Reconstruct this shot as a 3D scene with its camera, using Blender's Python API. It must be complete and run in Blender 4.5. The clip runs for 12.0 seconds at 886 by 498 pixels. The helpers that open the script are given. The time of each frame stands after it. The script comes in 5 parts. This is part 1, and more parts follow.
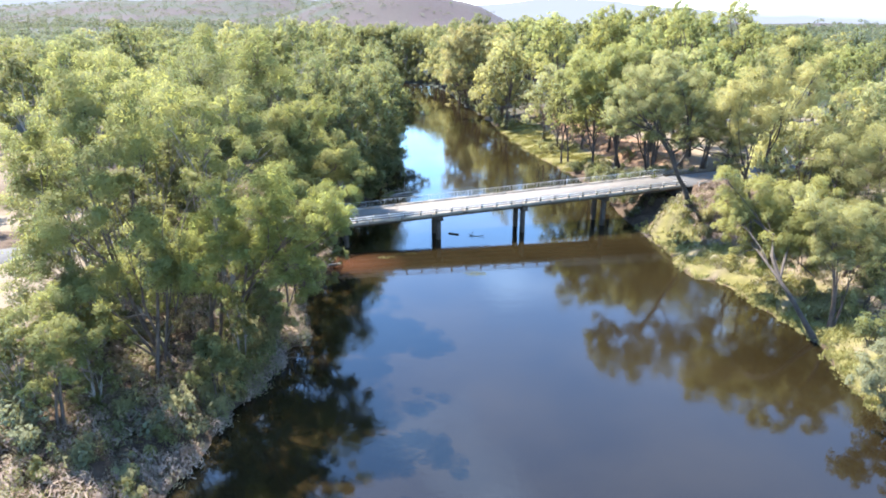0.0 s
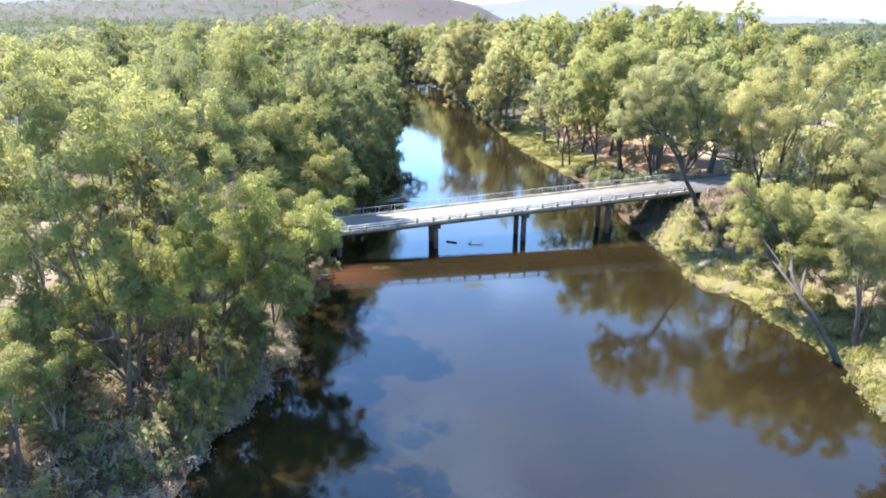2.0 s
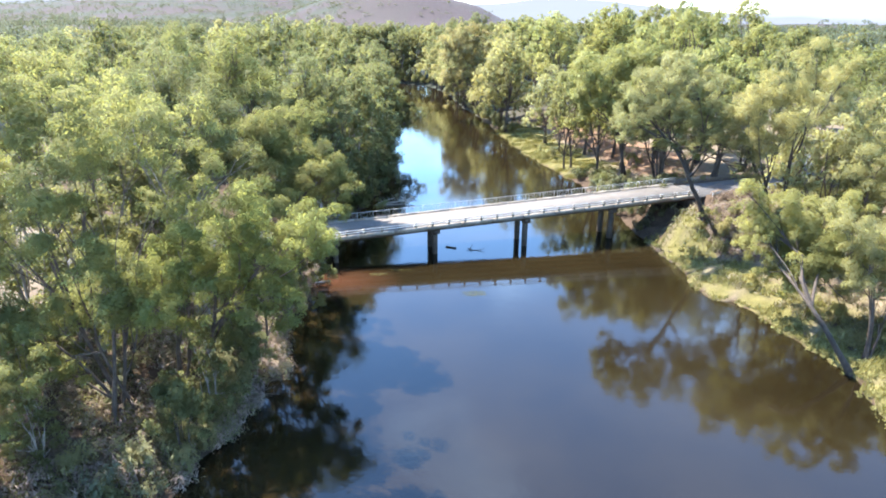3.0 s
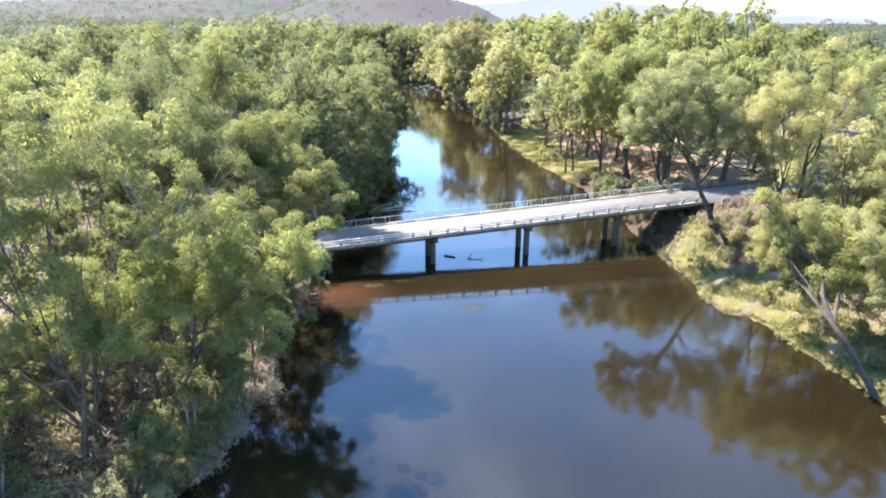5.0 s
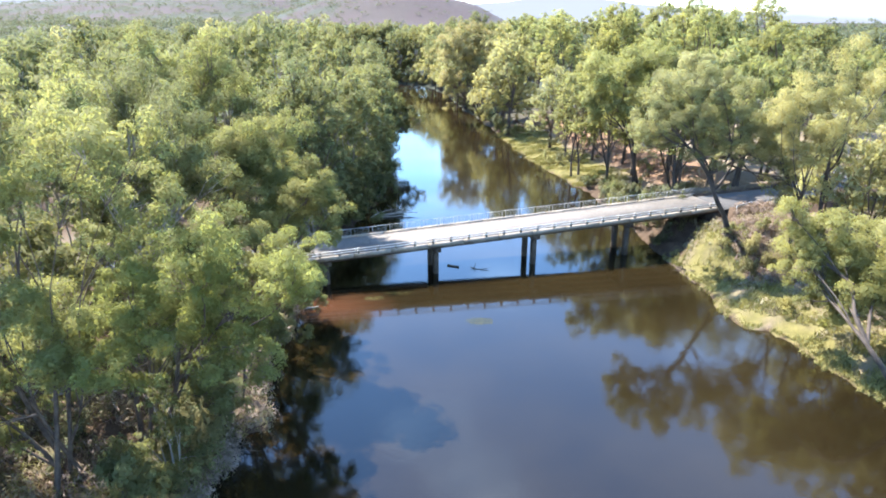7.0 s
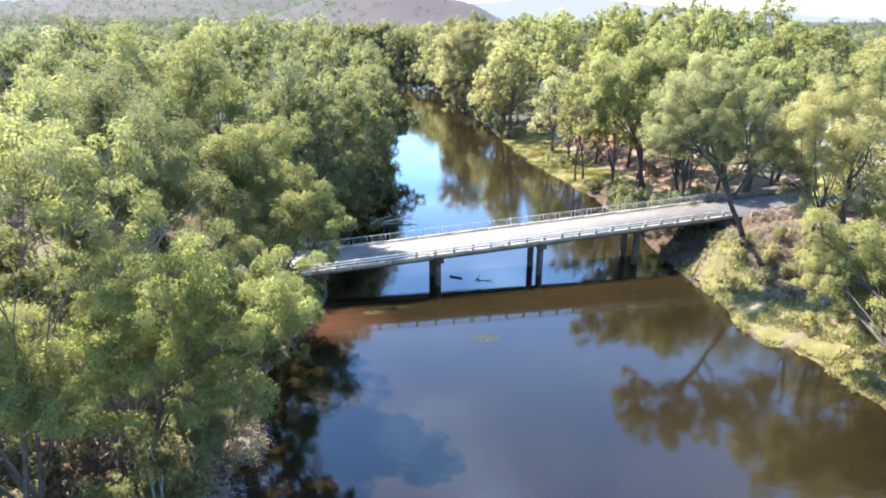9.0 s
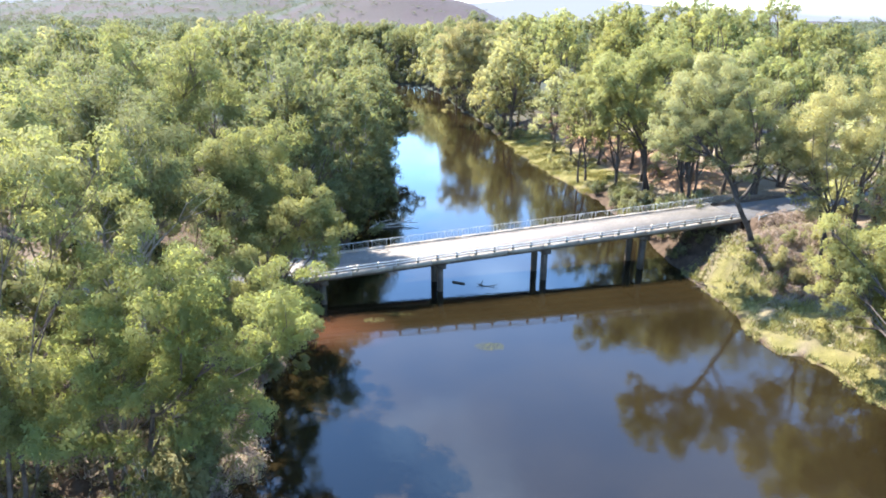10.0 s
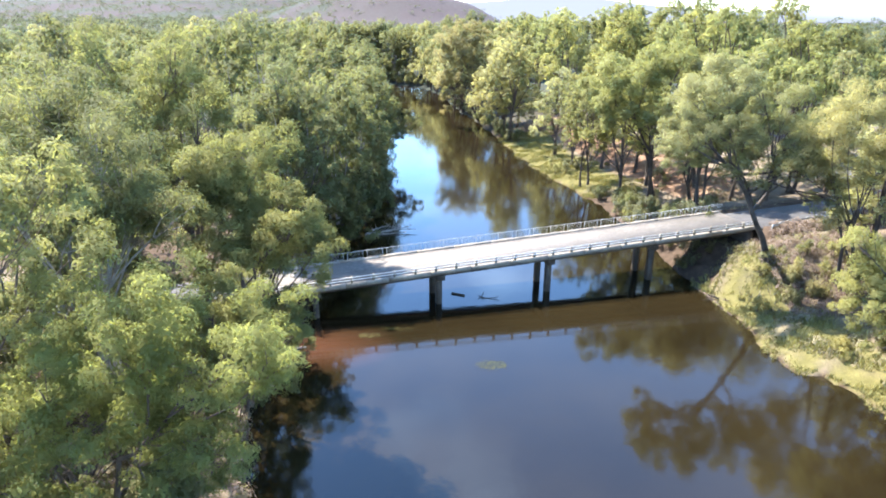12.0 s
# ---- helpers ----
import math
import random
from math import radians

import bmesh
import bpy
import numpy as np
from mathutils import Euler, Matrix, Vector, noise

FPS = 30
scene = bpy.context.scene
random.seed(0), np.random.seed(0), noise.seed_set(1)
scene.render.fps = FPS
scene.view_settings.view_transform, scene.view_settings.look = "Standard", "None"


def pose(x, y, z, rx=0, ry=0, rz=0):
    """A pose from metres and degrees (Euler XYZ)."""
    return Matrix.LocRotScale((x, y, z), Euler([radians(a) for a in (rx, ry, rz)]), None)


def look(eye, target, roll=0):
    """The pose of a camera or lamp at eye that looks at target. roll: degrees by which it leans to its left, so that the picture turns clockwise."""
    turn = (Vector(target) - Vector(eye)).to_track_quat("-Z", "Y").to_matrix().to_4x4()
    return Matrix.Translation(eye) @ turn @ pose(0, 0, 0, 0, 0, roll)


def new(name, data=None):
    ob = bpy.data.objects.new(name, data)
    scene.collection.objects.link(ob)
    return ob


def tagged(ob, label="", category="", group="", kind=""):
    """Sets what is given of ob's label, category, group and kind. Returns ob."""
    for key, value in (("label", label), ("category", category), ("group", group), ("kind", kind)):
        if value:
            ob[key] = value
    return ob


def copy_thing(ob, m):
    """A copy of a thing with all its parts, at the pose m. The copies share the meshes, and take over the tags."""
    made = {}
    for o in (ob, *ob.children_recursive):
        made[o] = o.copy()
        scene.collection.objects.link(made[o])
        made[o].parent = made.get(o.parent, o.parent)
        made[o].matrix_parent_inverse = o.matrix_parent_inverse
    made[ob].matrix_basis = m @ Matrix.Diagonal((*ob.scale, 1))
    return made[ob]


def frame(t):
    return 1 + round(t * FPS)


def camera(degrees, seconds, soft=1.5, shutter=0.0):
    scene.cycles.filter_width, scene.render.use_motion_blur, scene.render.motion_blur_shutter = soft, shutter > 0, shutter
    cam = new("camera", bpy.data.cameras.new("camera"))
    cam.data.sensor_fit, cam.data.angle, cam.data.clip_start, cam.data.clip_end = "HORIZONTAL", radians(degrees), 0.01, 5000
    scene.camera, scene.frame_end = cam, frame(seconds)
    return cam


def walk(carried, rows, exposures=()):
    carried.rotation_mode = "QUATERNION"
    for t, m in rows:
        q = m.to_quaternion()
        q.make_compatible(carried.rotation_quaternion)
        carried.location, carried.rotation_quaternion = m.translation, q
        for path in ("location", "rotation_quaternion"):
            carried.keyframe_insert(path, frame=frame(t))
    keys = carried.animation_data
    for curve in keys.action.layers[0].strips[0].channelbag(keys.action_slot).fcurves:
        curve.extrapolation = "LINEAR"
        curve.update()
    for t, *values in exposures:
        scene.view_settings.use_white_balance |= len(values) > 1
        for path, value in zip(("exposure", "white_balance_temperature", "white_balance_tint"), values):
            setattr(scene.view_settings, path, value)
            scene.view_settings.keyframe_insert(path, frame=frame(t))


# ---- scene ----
cam = camera(71.0, 12.0, 1.85)
PATH = [
    (0, (0.948, -0.776, 38.288), (0.943, 1.1, 37.594), -0.2),
    (0.5, (0.971, 0.603, 38.215), (0.968, 2.479, 37.521), -0.1),
    (1, (1.001, 2.034, 38.16), (0.999, 3.909, 37.466), -0.1),
    (1.5, (0.979, 3.431, 38.119), (0.979, 5.306, 37.423), -0.1),
    (2, (1.008, 4.8, 38.101), (1.01, 6.675, 37.405), -0.1),
    (2.5, (1.041, 6.165, 38.112), (1.044, 8.04, 37.417), -0.0),
    (3, (1.089, 7.445, 38.117), (1.092, 9.32, 37.422), -0.0),
    (5, (1.172, 12.273, 38.097), (1.179, 14.148, 37.4), -0.0),
    (5.5, (1.083, 13.421, 38.061), (1.089, 15.296, 37.365), -0.1),
    (6, (0.974, 14.639, 38.007), (0.98, 16.514, 37.311), -0.1),
    (6.5, (0.835, 15.846, 37.974), (0.842, 17.72, 37.277), -0.1),
    (7, (0.669, 17.096, 37.949), (0.676, 18.971, 37.252), -0.1),
    (9, (-0.128, 21.897, 38.016), (-0.112, 23.771, 37.317), -0.1),
    (9.5, (-0.34, 23.037, 38.028), (-0.322, 24.911, 37.329), -0.2),
    (10, (-0.572, 24.16, 37.993), (-0.553, 26.034, 37.294), -0.2),
    (10.5, (-0.703, 25.351, 37.914), (-0.683, 27.224, 37.215), -0.2),
    (11, (-0.829, 26.493, 37.87), (-0.807, 28.366, 37.17), -0.1),
    (11.5, (-0.864, 27.67, 37.846), (-0.838, 29.543, 37.146), -0.0),
    (12, (-0.757, 28.92, 37.816), (-0.729, 30.794, 37.116), -0.0),
]
walk(cam, [(t, look(eye, target, roll)) for t, eye, target, roll in PATH])

# ---- world, sun, exposure ----
SUN_TRAVEL = Vector((0.52, -0.55, -1.0)).normalized()
SUN_EL = math.asin(-SUN_TRAVEL.z)
SUN_AZ = math.atan2(-SUN_TRAVEL.x, -SUN_TRAVEL.y)
scene.view_settings.exposure = 2.7


def build_world():
    w = bpy.data.worlds.new("sky")
    scene.world = w
    w.use_nodes = True
    n, l = w.node_tree.nodes, w.node_tree.links
    n.clear()
    out, bg = n.new("ShaderNodeOutputWorld"), n.new("ShaderNodeBackground")
    sky = n.new("ShaderNodeTexSky")
    sky.sky_type, sky.sun_disc = "NISHITA", False
    sky.sun_elevation, sky.sun_rotation = SUN_EL, SUN_AZ
    sky.altitude, sky.air_density, sky.dust_density, sky.ozone_density = 200, 1.1, 0.15, 6.0
    # scattered fair-weather cloud over the whole dome
    tc, sep = n.new("ShaderNodeTexCoord"), n.new("ShaderNodeSeparateXYZ")
    l.new(tc.outputs["Generated"], sep.inputs[0])
    up = n.new("ShaderNodeMath"); up.operation = "MAXIMUM"; up.inputs[1].default_value = 0.0
    l.new(sep.outputs[2], up.inputs[0])
    add = n.new("ShaderNodeMath"); add.operation = "ADD"; add.inputs[1].default_value = 0.12
    l.new(up.outputs[0], add.inputs[0])
    dx, dy = n.new("ShaderNodeMath"), n.new("ShaderNodeMath")
    for d, o in ((dx, 0), (dy, 1)):
        d.operation = "DIVIDE"
        l.new(sep.outputs[o], d.inputs[0]); l.new(add.outputs[0], d.inputs[1])
    comb = n.new("ShaderNodeCombineXYZ")
    l.new(dx.outputs[0], comb.inputs[0]); l.new(dy.outputs[0], comb.inputs[1])
    noi = n.new("ShaderNodeTexNoise")
    noi.inputs["Scale"].default_value, noi.inputs["Detail"].default_value, noi.inputs["Roughness"].default_value = 1.6, 4, 0.5
    l.new(comb.outputs[0], noi.inputs["Vector"])
    ramp = n.new("ShaderNodeValToRGB")
    ramp.color_ramp.elements[0].position, ramp.color_ramp.elements[1].position = 0.53, 0.9
    ramp.color_ramp.elements[1].color = (0.6, 0.6, 0.6, 1)
    l.new(noi.outputs["Fac"], ramp.inputs[0])
    mix = n.new("ShaderNodeMix"); mix.data_type = "RGBA"
    deep = n.new("ShaderNodeMix"); deep.data_type, deep.blend_type = "RGBA", "MULTIPLY"
    deep.inputs[0].default_value, deep.inputs[7].default_value = 1.0, (0.90, 1.03, 1.12, 1)
    l.new(sky.outputs[0], deep.inputs[6])
    l.new(ramp.outputs[0], mix.inputs[0]); l.new(deep.outputs[2], mix.inputs[6])
    mix.inputs[7].default_value = (8.6, 13.0, 18.6, 1)
    l.new(mix.outputs[2], bg.inputs[0])
    bg.inputs[1].default_value = 0.125
    l.new(bg.outputs[0], out.inputs[0])


build_world()
sun = new("sun", bpy.data.lights.new("sun", "SUN"))
sun.data.energy, sun.data.angle, sun.data.color = 4.5, radians(0.53), (1.0, 0.925, 0.825)
sun.matrix_world = look((0, 0, 200), Vector((0, 0, 200)) + SUN_TRAVEL)


# ---- materials ----
def material(name):
    m = bpy.data.materials.new(name)
    m.use_nodes = True
    n = m.node_tree.nodes
    return m, n, m.node_tree.links, n["Principled BSDF"]


def ramp_node(n, stops):
    r = n.new("ShaderNodeValToRGB").color_ramp
    while len(r.elements) < len(stops):
        r.elements.new(0.5)
    for e, (p, c) in zip(r.elements, stops):
        e.position, e.color = p, (*c, 1)
    return n[-1]


def noise_node(n, l, scale, detail=4, rough=0.6, coord="Object"):
    tc, t = n.new("ShaderNodeTexCoord"), n.new("ShaderNodeTexNoise")
    t.inputs["Scale"].default_value, t.inputs["Detail"].default_value, t.inputs["Roughness"].default_value = scale, detail, rough
    l.new(tc.outputs[coord], t.inputs["Vector"])
    return t


def mix_node(n, l, fac, a, b, mode="MIX"):
    m = n.new("ShaderNodeMix")
    m.data_type, m.blend_type = "RGBA", mode
    for v, i in ((fac, 0), (a, 6), (b, 7)):
        if hasattr(v, "node"):
            l.new(v, m.inputs[i])
        else:
            m.inputs[i].default_value = v if i == 0 else (*v, 1)
    return m.outputs[2]


def speckled(name, dark, light, scale, rough=0.85, bump=0.3, fine=6.0, distance=0.03):
    """A mineral or bark surface: two scales of noise in colour, and fine relief."""
    m, n, l, p = material(name)
    a, b = noise_node(n, l, scale), noise_node(n, l, scale * fine, 3)
    r = ramp_node(n, ((0.3, dark), (0.7, light)))
    l.new(a.outputs["Fac"], r.inputs[0])
    r2 = ramp_node(n, ((0.25, (0.6, 0.6, 0.6)), (0.7, (1.1, 1.1, 1.1))))
    l.new(b.outputs["Fac"], r2.inputs[0])
    l.new(mix_node(n, l, 1.0, r.outputs[0], r2.outputs[0], "MULTIPLY"), p.inputs["Base Color"])
    p.inputs["Roughness"].default_value = rough
    bp = n.new("ShaderNodeBump")
    bp.inputs["Strength"].default_value, bp.inputs["Distance"].default_value = bump, distance
    l.new(b.outputs["Fac"], bp.inputs["Height"]); l.new(bp.outputs[0], p.inputs["Normal"])
    return m


def foliage(name, dark, mid, light, through_light=0.35, clump=0.35, porous=0.2):
    """Leaves: colour varies by tree, by clump and by leaf; light passes through them."""
    m, n, l, p = material(name)
    geo, info = n.new("ShaderNodeNewGeometry"), n.new("ShaderNodeObjectInfo")
    a = noise_node(n, l, clump, 2)
    wide = n.new("ShaderNodeMath"); wide.operation = "MULTIPLY_ADD"; wide.inputs[1].default_value, wide.inputs[2].default_value = 1.35, -0.12
    l.new(a.outputs["Fac"], wide.inputs[0])
    s1 = n.new("ShaderNodeMath"); s1.operation = "MULTIPLY_ADD"; s1.inputs[1].default_value = 0.08
    l.new(geo.outputs["Random Per Island"], s1.inputs[0]); l.new(wide.outputs[0], s1.inputs[2])
    s2 = n.new("ShaderNodeMath"); s2.operation = "MULTIPLY_ADD"; s2.inputs[1].default_value = 0.34
    l.new(info.outputs["Random"], s2.inputs[0]); l.new(s1.outputs[0], s2.inputs[2])
    s3 = n.new("ShaderNodeMath"); s3.operation = "SUBTRACT"; s3.inputs[1].default_value = 0.36
    l.new(s2.outputs[0], s3.inputs[0])
    r = ramp_node(n, ((0.1, dark), (0.5, mid), (0.92, light)))
    l.new(s3.outputs[0], r.inputs[0])
    hue = ramp_node(n, ((0.0, (0.92, 0.98, 1.08)), (0.55, (0.98, 1.0, 1.0)), (1.0, (1.03, 1.0, 0.95))))
    hr = n.new("ShaderNodeMath"); hr.operation = "FRACT"
    hm = n.new("ShaderNodeMath"); hm.operation = "MULTIPLY"; hm.inputs[1].default_value = 7.31
    l.new(info.outputs["Random"], hm.inputs[0]); l.new(hm.outputs[0], hr.inputs[0]); l.new(hr.outputs[0], hue.inputs[0])
    tint = mix_node(n, l, 1.0, r.outputs[0], hue.outputs[0], "MULTIPLY")
    l.new(tint, p.inputs["Base Color"])
    p.inputs["Roughness"].default_value = 0.7
    p.inputs["Specular IOR Level"].default_value = 0.12
    tr, ms = n.new("ShaderNodeBsdfTranslucent"), n.new("ShaderNodeMixShader")
    l.new(mix_node(n, l, 1.0, tint, (1.14, 1.13, 0.86), "MULTIPLY"), tr.inputs[0])
    ms.inputs[0].default_value = through_light
    l.new(p.outputs[0], ms.inputs[1]); l.new(tr.outputs[0], ms.inputs[2])
    # sprays are porous: sky and sun pass between their leaves
    clear, gaps = n.new("ShaderNodeBsdfTransparent"), n.new("ShaderNodeMixShader")
    gaps.inputs[0].default_value = porous
    l.new(ms.outputs[0], gaps.inputs[1]); l.new(clear.outputs[0], gaps.inputs[2])
    l.new(gaps.outputs[0], n["Material Output"].inputs[0])
    return m


LEAF = foliage("gum_leaves", (0.12, 0.126, 0.046), (0.208, 0.212, 0.082), (0.268, 0.266, 0.112), 0.6)
LEAF_BRIGHT = foliage("yellow_green_gum_leaves", (0.153, 0.16, 0.05), (0.262, 0.268, 0.09), (0.325, 0.325, 0.12), 0.64, 0.35, 0.26)
LEAF_COOL = foliage("cool_gum_leaves", (0.084, 0.092, 0.039), (0.150, 0.156, 0.067), (0.207, 0.21, 0.093), 0.58)
LEAF_OLIVE = foliage("olive_gum_leaves", (0.16, 0.158, 0.072), (0.258, 0.25, 0.118), (0.318, 0.302, 0.152), 0.64, 0.35, 0.28)
LEAF_RUST = foliage("browning_gum_leaves", (0.15, 0.13, 0.06), (0.245, 0.212, 0.098), (0.31, 0.265, 0.13), 0.58)
LEAF_GREY = foliage("grey_wattle_leaves", (0.085, 0.088, 0.048), (0.15, 0.152, 0.085), (0.23, 0.226, 0.135), 0.4)
# far crowns: the haze of distance is put into a greyer leaf colour
LEAF_FAR = foliage("hazed_woodland_leaves", (0.06, 0.072, 0.046), (0.088, 0.1, 0.066), (0.115, 0.126, 0.082), 0.5)
GRASS = foliage("green_grass", (0.115, 0.107, 0.036), (0.222, 0.2, 0.07), (0.33, 0.29, 0.125), 0.3, 0.6, 0.1)
CANE = foliage("yellowing_cane", (0.12, 0.112, 0.05), (0.215, 0.195, 0.09), (0.31, 0.28, 0.135), 0.4, 0.5, 0.1)
BRUSH = foliage("dry_brush", (0.11, 0.08, 0.066), (0.21, 0.16, 0.132), (0.34, 0.27, 0.225), 0.3, 0.5, 0.2)
STRAW = foliage("dry_grass", (0.12, 0.098, 0.06), (0.22, 0.185, 0.11), (0.34, 0.285, 0.175), 0.3, 0.4, 0.2)
BARK = speckled("gum_bark", (0.034, 0.022, 0.016), (0.115, 0.082, 0.062), 0.8, 0.9, 0.5)
BARK_PALE = speckled("pale_gum_bark", (0.12, 0.10, 0.08), (0.32, 0.28, 0.24), 0.7, 0.85, 0.4)
BARK_DARK = speckled("dark_gum_bark", (0.022, 0.016, 0.012), (0.085, 0.064, 0.05), 0.8, 0.9, 0.5)
DEADWOOD = speckled("weathered_deadwood", (0.20, 0.17, 0.14), (0.45, 0.40, 0.34), 1.5, 0.85, 0.4)
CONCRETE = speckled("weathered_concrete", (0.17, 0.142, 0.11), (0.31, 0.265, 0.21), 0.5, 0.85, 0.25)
# concrete below the deck, with the shade there put into its darker colour
CONCRETE_SHADE = speckled("shaded_concrete", (0.032, 0.023, 0.016), (0.085, 0.062, 0.044), 0.6, 0.85, 0.25)
DECKING = speckled("pale_deck_surface", (0.10, 0.088, 0.076), (0.14, 0.125, 0.11), 0.35, 0.85, 0.15)
STEEL = speckled("galvanised_steel", (0.24, 0.25, 0.25), (0.38, 0.39, 0.39), 2.0, 0.5, 0.1)
PAINT = speckled("chalky_white_paint", (0.50, 0.50, 0.48), (0.68, 0.68, 0.66), 1.2, 0.6, 0.1)
ASPHALT = speckled("worn_asphalt", (0.036, 0.035, 0.036), (0.062, 0.06, 0.06), 0.3, 0.9, 0.2)


def water_material():
    m, n, l, p = material("river_water")
    a, s = noise_node(n, l, 0.05, 3, 0.5), noise_node(n, l, 0.9, 4, 0.6)
    r = ramp_node(n, ((0.35, (0.0074, 0.0054, 0.0024)), (0.65, (0.013, 0.0096, 0.0042))))
    l.new(a.outputs["Fac"], r.inputs[0])
    # a shelf of red clay under shallow water by the west bank
    tc, mp, gr = n.new("ShaderNodeTexCoord"), n.new("ShaderNodeMapping"), n.new("ShaderNodeTexGradient")
    gr.gradient_type = "SPHERICAL"
    mp.vector_type = "TEXTURE"
    mp.inputs["Location"].default_value, mp.inputs["Scale"].default_value = (-15.7, 96.9, 0), (11, 6.5, 10)
    l.new(tc.outputs["Object"], mp.inputs[0]); l.new(mp.outputs[0], gr.inputs[0])
    base = mix_node(n, l, gr.outputs["Fac"], r.outputs[0], (0.045, 0.02, 0.011))
    l.new(base, p.inputs["Base Color"])
    p.inputs["Roughness"].default_value, p.inputs["IOR"].default_value = 0.05, 1.45
    w = noise_node(n, l, 0.035, 3, 0.6)
    wr = ramp_node(n, ((0.4, (0.25, 0.25, 0.25)), (0.65, (1, 1, 1))))
    l.new(w.outputs["Fac"], wr.inputs[0])
    amp = n.new("ShaderNodeMath"); amp.operation = "MULTIPLY"
    l.new(s.outputs["Fac"], amp.inputs[0]); l.new(wr.outputs[0], amp.inputs[1])
    bp = n.new("ShaderNodeBump")
    bp.inputs["Strength"].default_value, bp.inputs["Distance"].default_value = 0.4, 0.05
    l.new(amp.outputs[0], bp.inputs["Height"]); l.new(bp.outputs[0], p.inputs["Normal"])
    return m


def ground_material():
    m, n, l, p = material("river_flat_ground")
    big, med, fine = noise_node(n, l, 0.06, 5), noise_node(n, l, 0.5, 4), noise_node(n, l, 5.0, 3)
    r = ramp_node(n, ((0.35, (0.125, 0.098, 0.068)), (0.55, (0.155, 0.125, 0.092)), (0.75, (0.195, 0.16, 0.12))))
    l.new(big.outputs["Fac"], r.inputs[0])
    col = r.outputs[0]
    # far hills: distance haze is greyed into their pink soil colour
    for name, dark, light, gain in (("litter_shade", (0.03, 0.021, 0.015), (0.088, 0.062, 0.044), 1.0), ("green", (0.072, 0.067, 0.023), (0.15, 0.133, 0.053), 1.0),
                                    ("clay", (0.115, 0.062, 0.038), (0.215, 0.14, 0.095), 1.0), ("hazed_down", (0.036, 0.03, 0.03), (0.07, 0.056, 0.056), 1.0), ("scrub", (0.026, 0.032, 0.024), (0.058, 0.064, 0.05), 1.0)):
        at = n.new("ShaderNodeAttribute"); at.attribute_name = name
        ad = n.new("ShaderNodeMath"); ad.operation = "MULTIPLY_ADD"; ad.inputs[1].default_value = 1.7 * gain
        l.new(at.outputs["Fac"], ad.inputs[0])
        sh = n.new("ShaderNodeMath"); sh.operation = "SUBTRACT"; sh.inputs[1].default_value = 0.85
        l.new(med.outputs["Fac"], sh.inputs[0]); l.new(sh.outputs[0], ad.inputs[2])
        sh.use_clamp, ad.use_clamp = False, True
        c = ramp_node(n, ((0.3, dark), (0.7, light)))
        l.new(med.outputs["Fac"], c.inputs[0])
        col = mix_node(n, l, ad.outputs[0], col, c.outputs[0])
    g = ramp_node(n, ((0.3, (0.72, 0.72, 0.72)), (0.7, (1.1, 1.1, 1.1))))
    l.new(fine.outputs["Fac"], g.inputs[0])
    l.new(mix_node(n, l, 1.0, col, g.outputs[0], "MULTIPLY"), p.inputs["Base Color"])
    p.inputs["Roughness"].default_value = 0.95
    p.inputs["Specular IOR Level"].default_value = 0.1
    bp = n.new("ShaderNodeBump")
    bp.inputs["Strength"].default_value, bp.inputs["Distance"].default_value = 0.5, 0.08
    l.new(fine.outputs["Fac"], bp.inputs["Height"]); l.new(bp.outputs[0], p.inputs["Normal"])
    return m


WATER, GROUND = water_material(), ground_material()


# ---- mesh helpers ----
def mesh_from(name, verts, faces, mat, smooth=False):
    """A mesh from an array of points and an array of faces of one size, or a list of such arrays."""
    groups = [np.asarray(f, np.int32) for f in (faces if isinstance(faces, list) else [faces]) if len(f)]
    me = bpy.data.meshes.new(name)
    verts = np.asarray(verts, np.float32)
    me.vertices.add(len(verts)); me.vertices.foreach_set("co", verts.ravel())
    loops = np.concatenate([g.ravel() for g in groups])
    sizes = np.concatenate([np.full(len(g), g.shape[1], np.int32) for g in groups])
    starts = np.concatenate([[0], np.cumsum(sizes)[:-1]]).astype(np.int32)
    me.loops.add(len(loops)); me.loops.foreach_set("vertex_index", loops)
    me.polygons.add(len(sizes)); me.polygons.foreach_set("loop_start", starts)
    me.update(calc_edges=True)
    me.validate()
    if smooth:
        me.polygons.foreach_set("use_smooth", np.ones(len(me.polygons), bool))
    me.materials.append(mat)
    return me


def part(name, verts, faces, mat, parent=None, label="", smooth=False):
    ob = new(name, mesh_from(name, verts, faces, mat, smooth))
    ob.parent = parent
    if label:
        tagged(ob, label)
    return ob


def thing(name, place, label, category, group="", kind=""):
    e = new(name)
    e.location = place
    return tagged(e, label, category, group, kind)


BOX = np.array([(0, 3, 2, 1), (4, 5, 6, 7), (0, 1, 5, 4), (1, 2, 6, 5), (2, 3, 7, 6), (3, 0, 4, 7)])


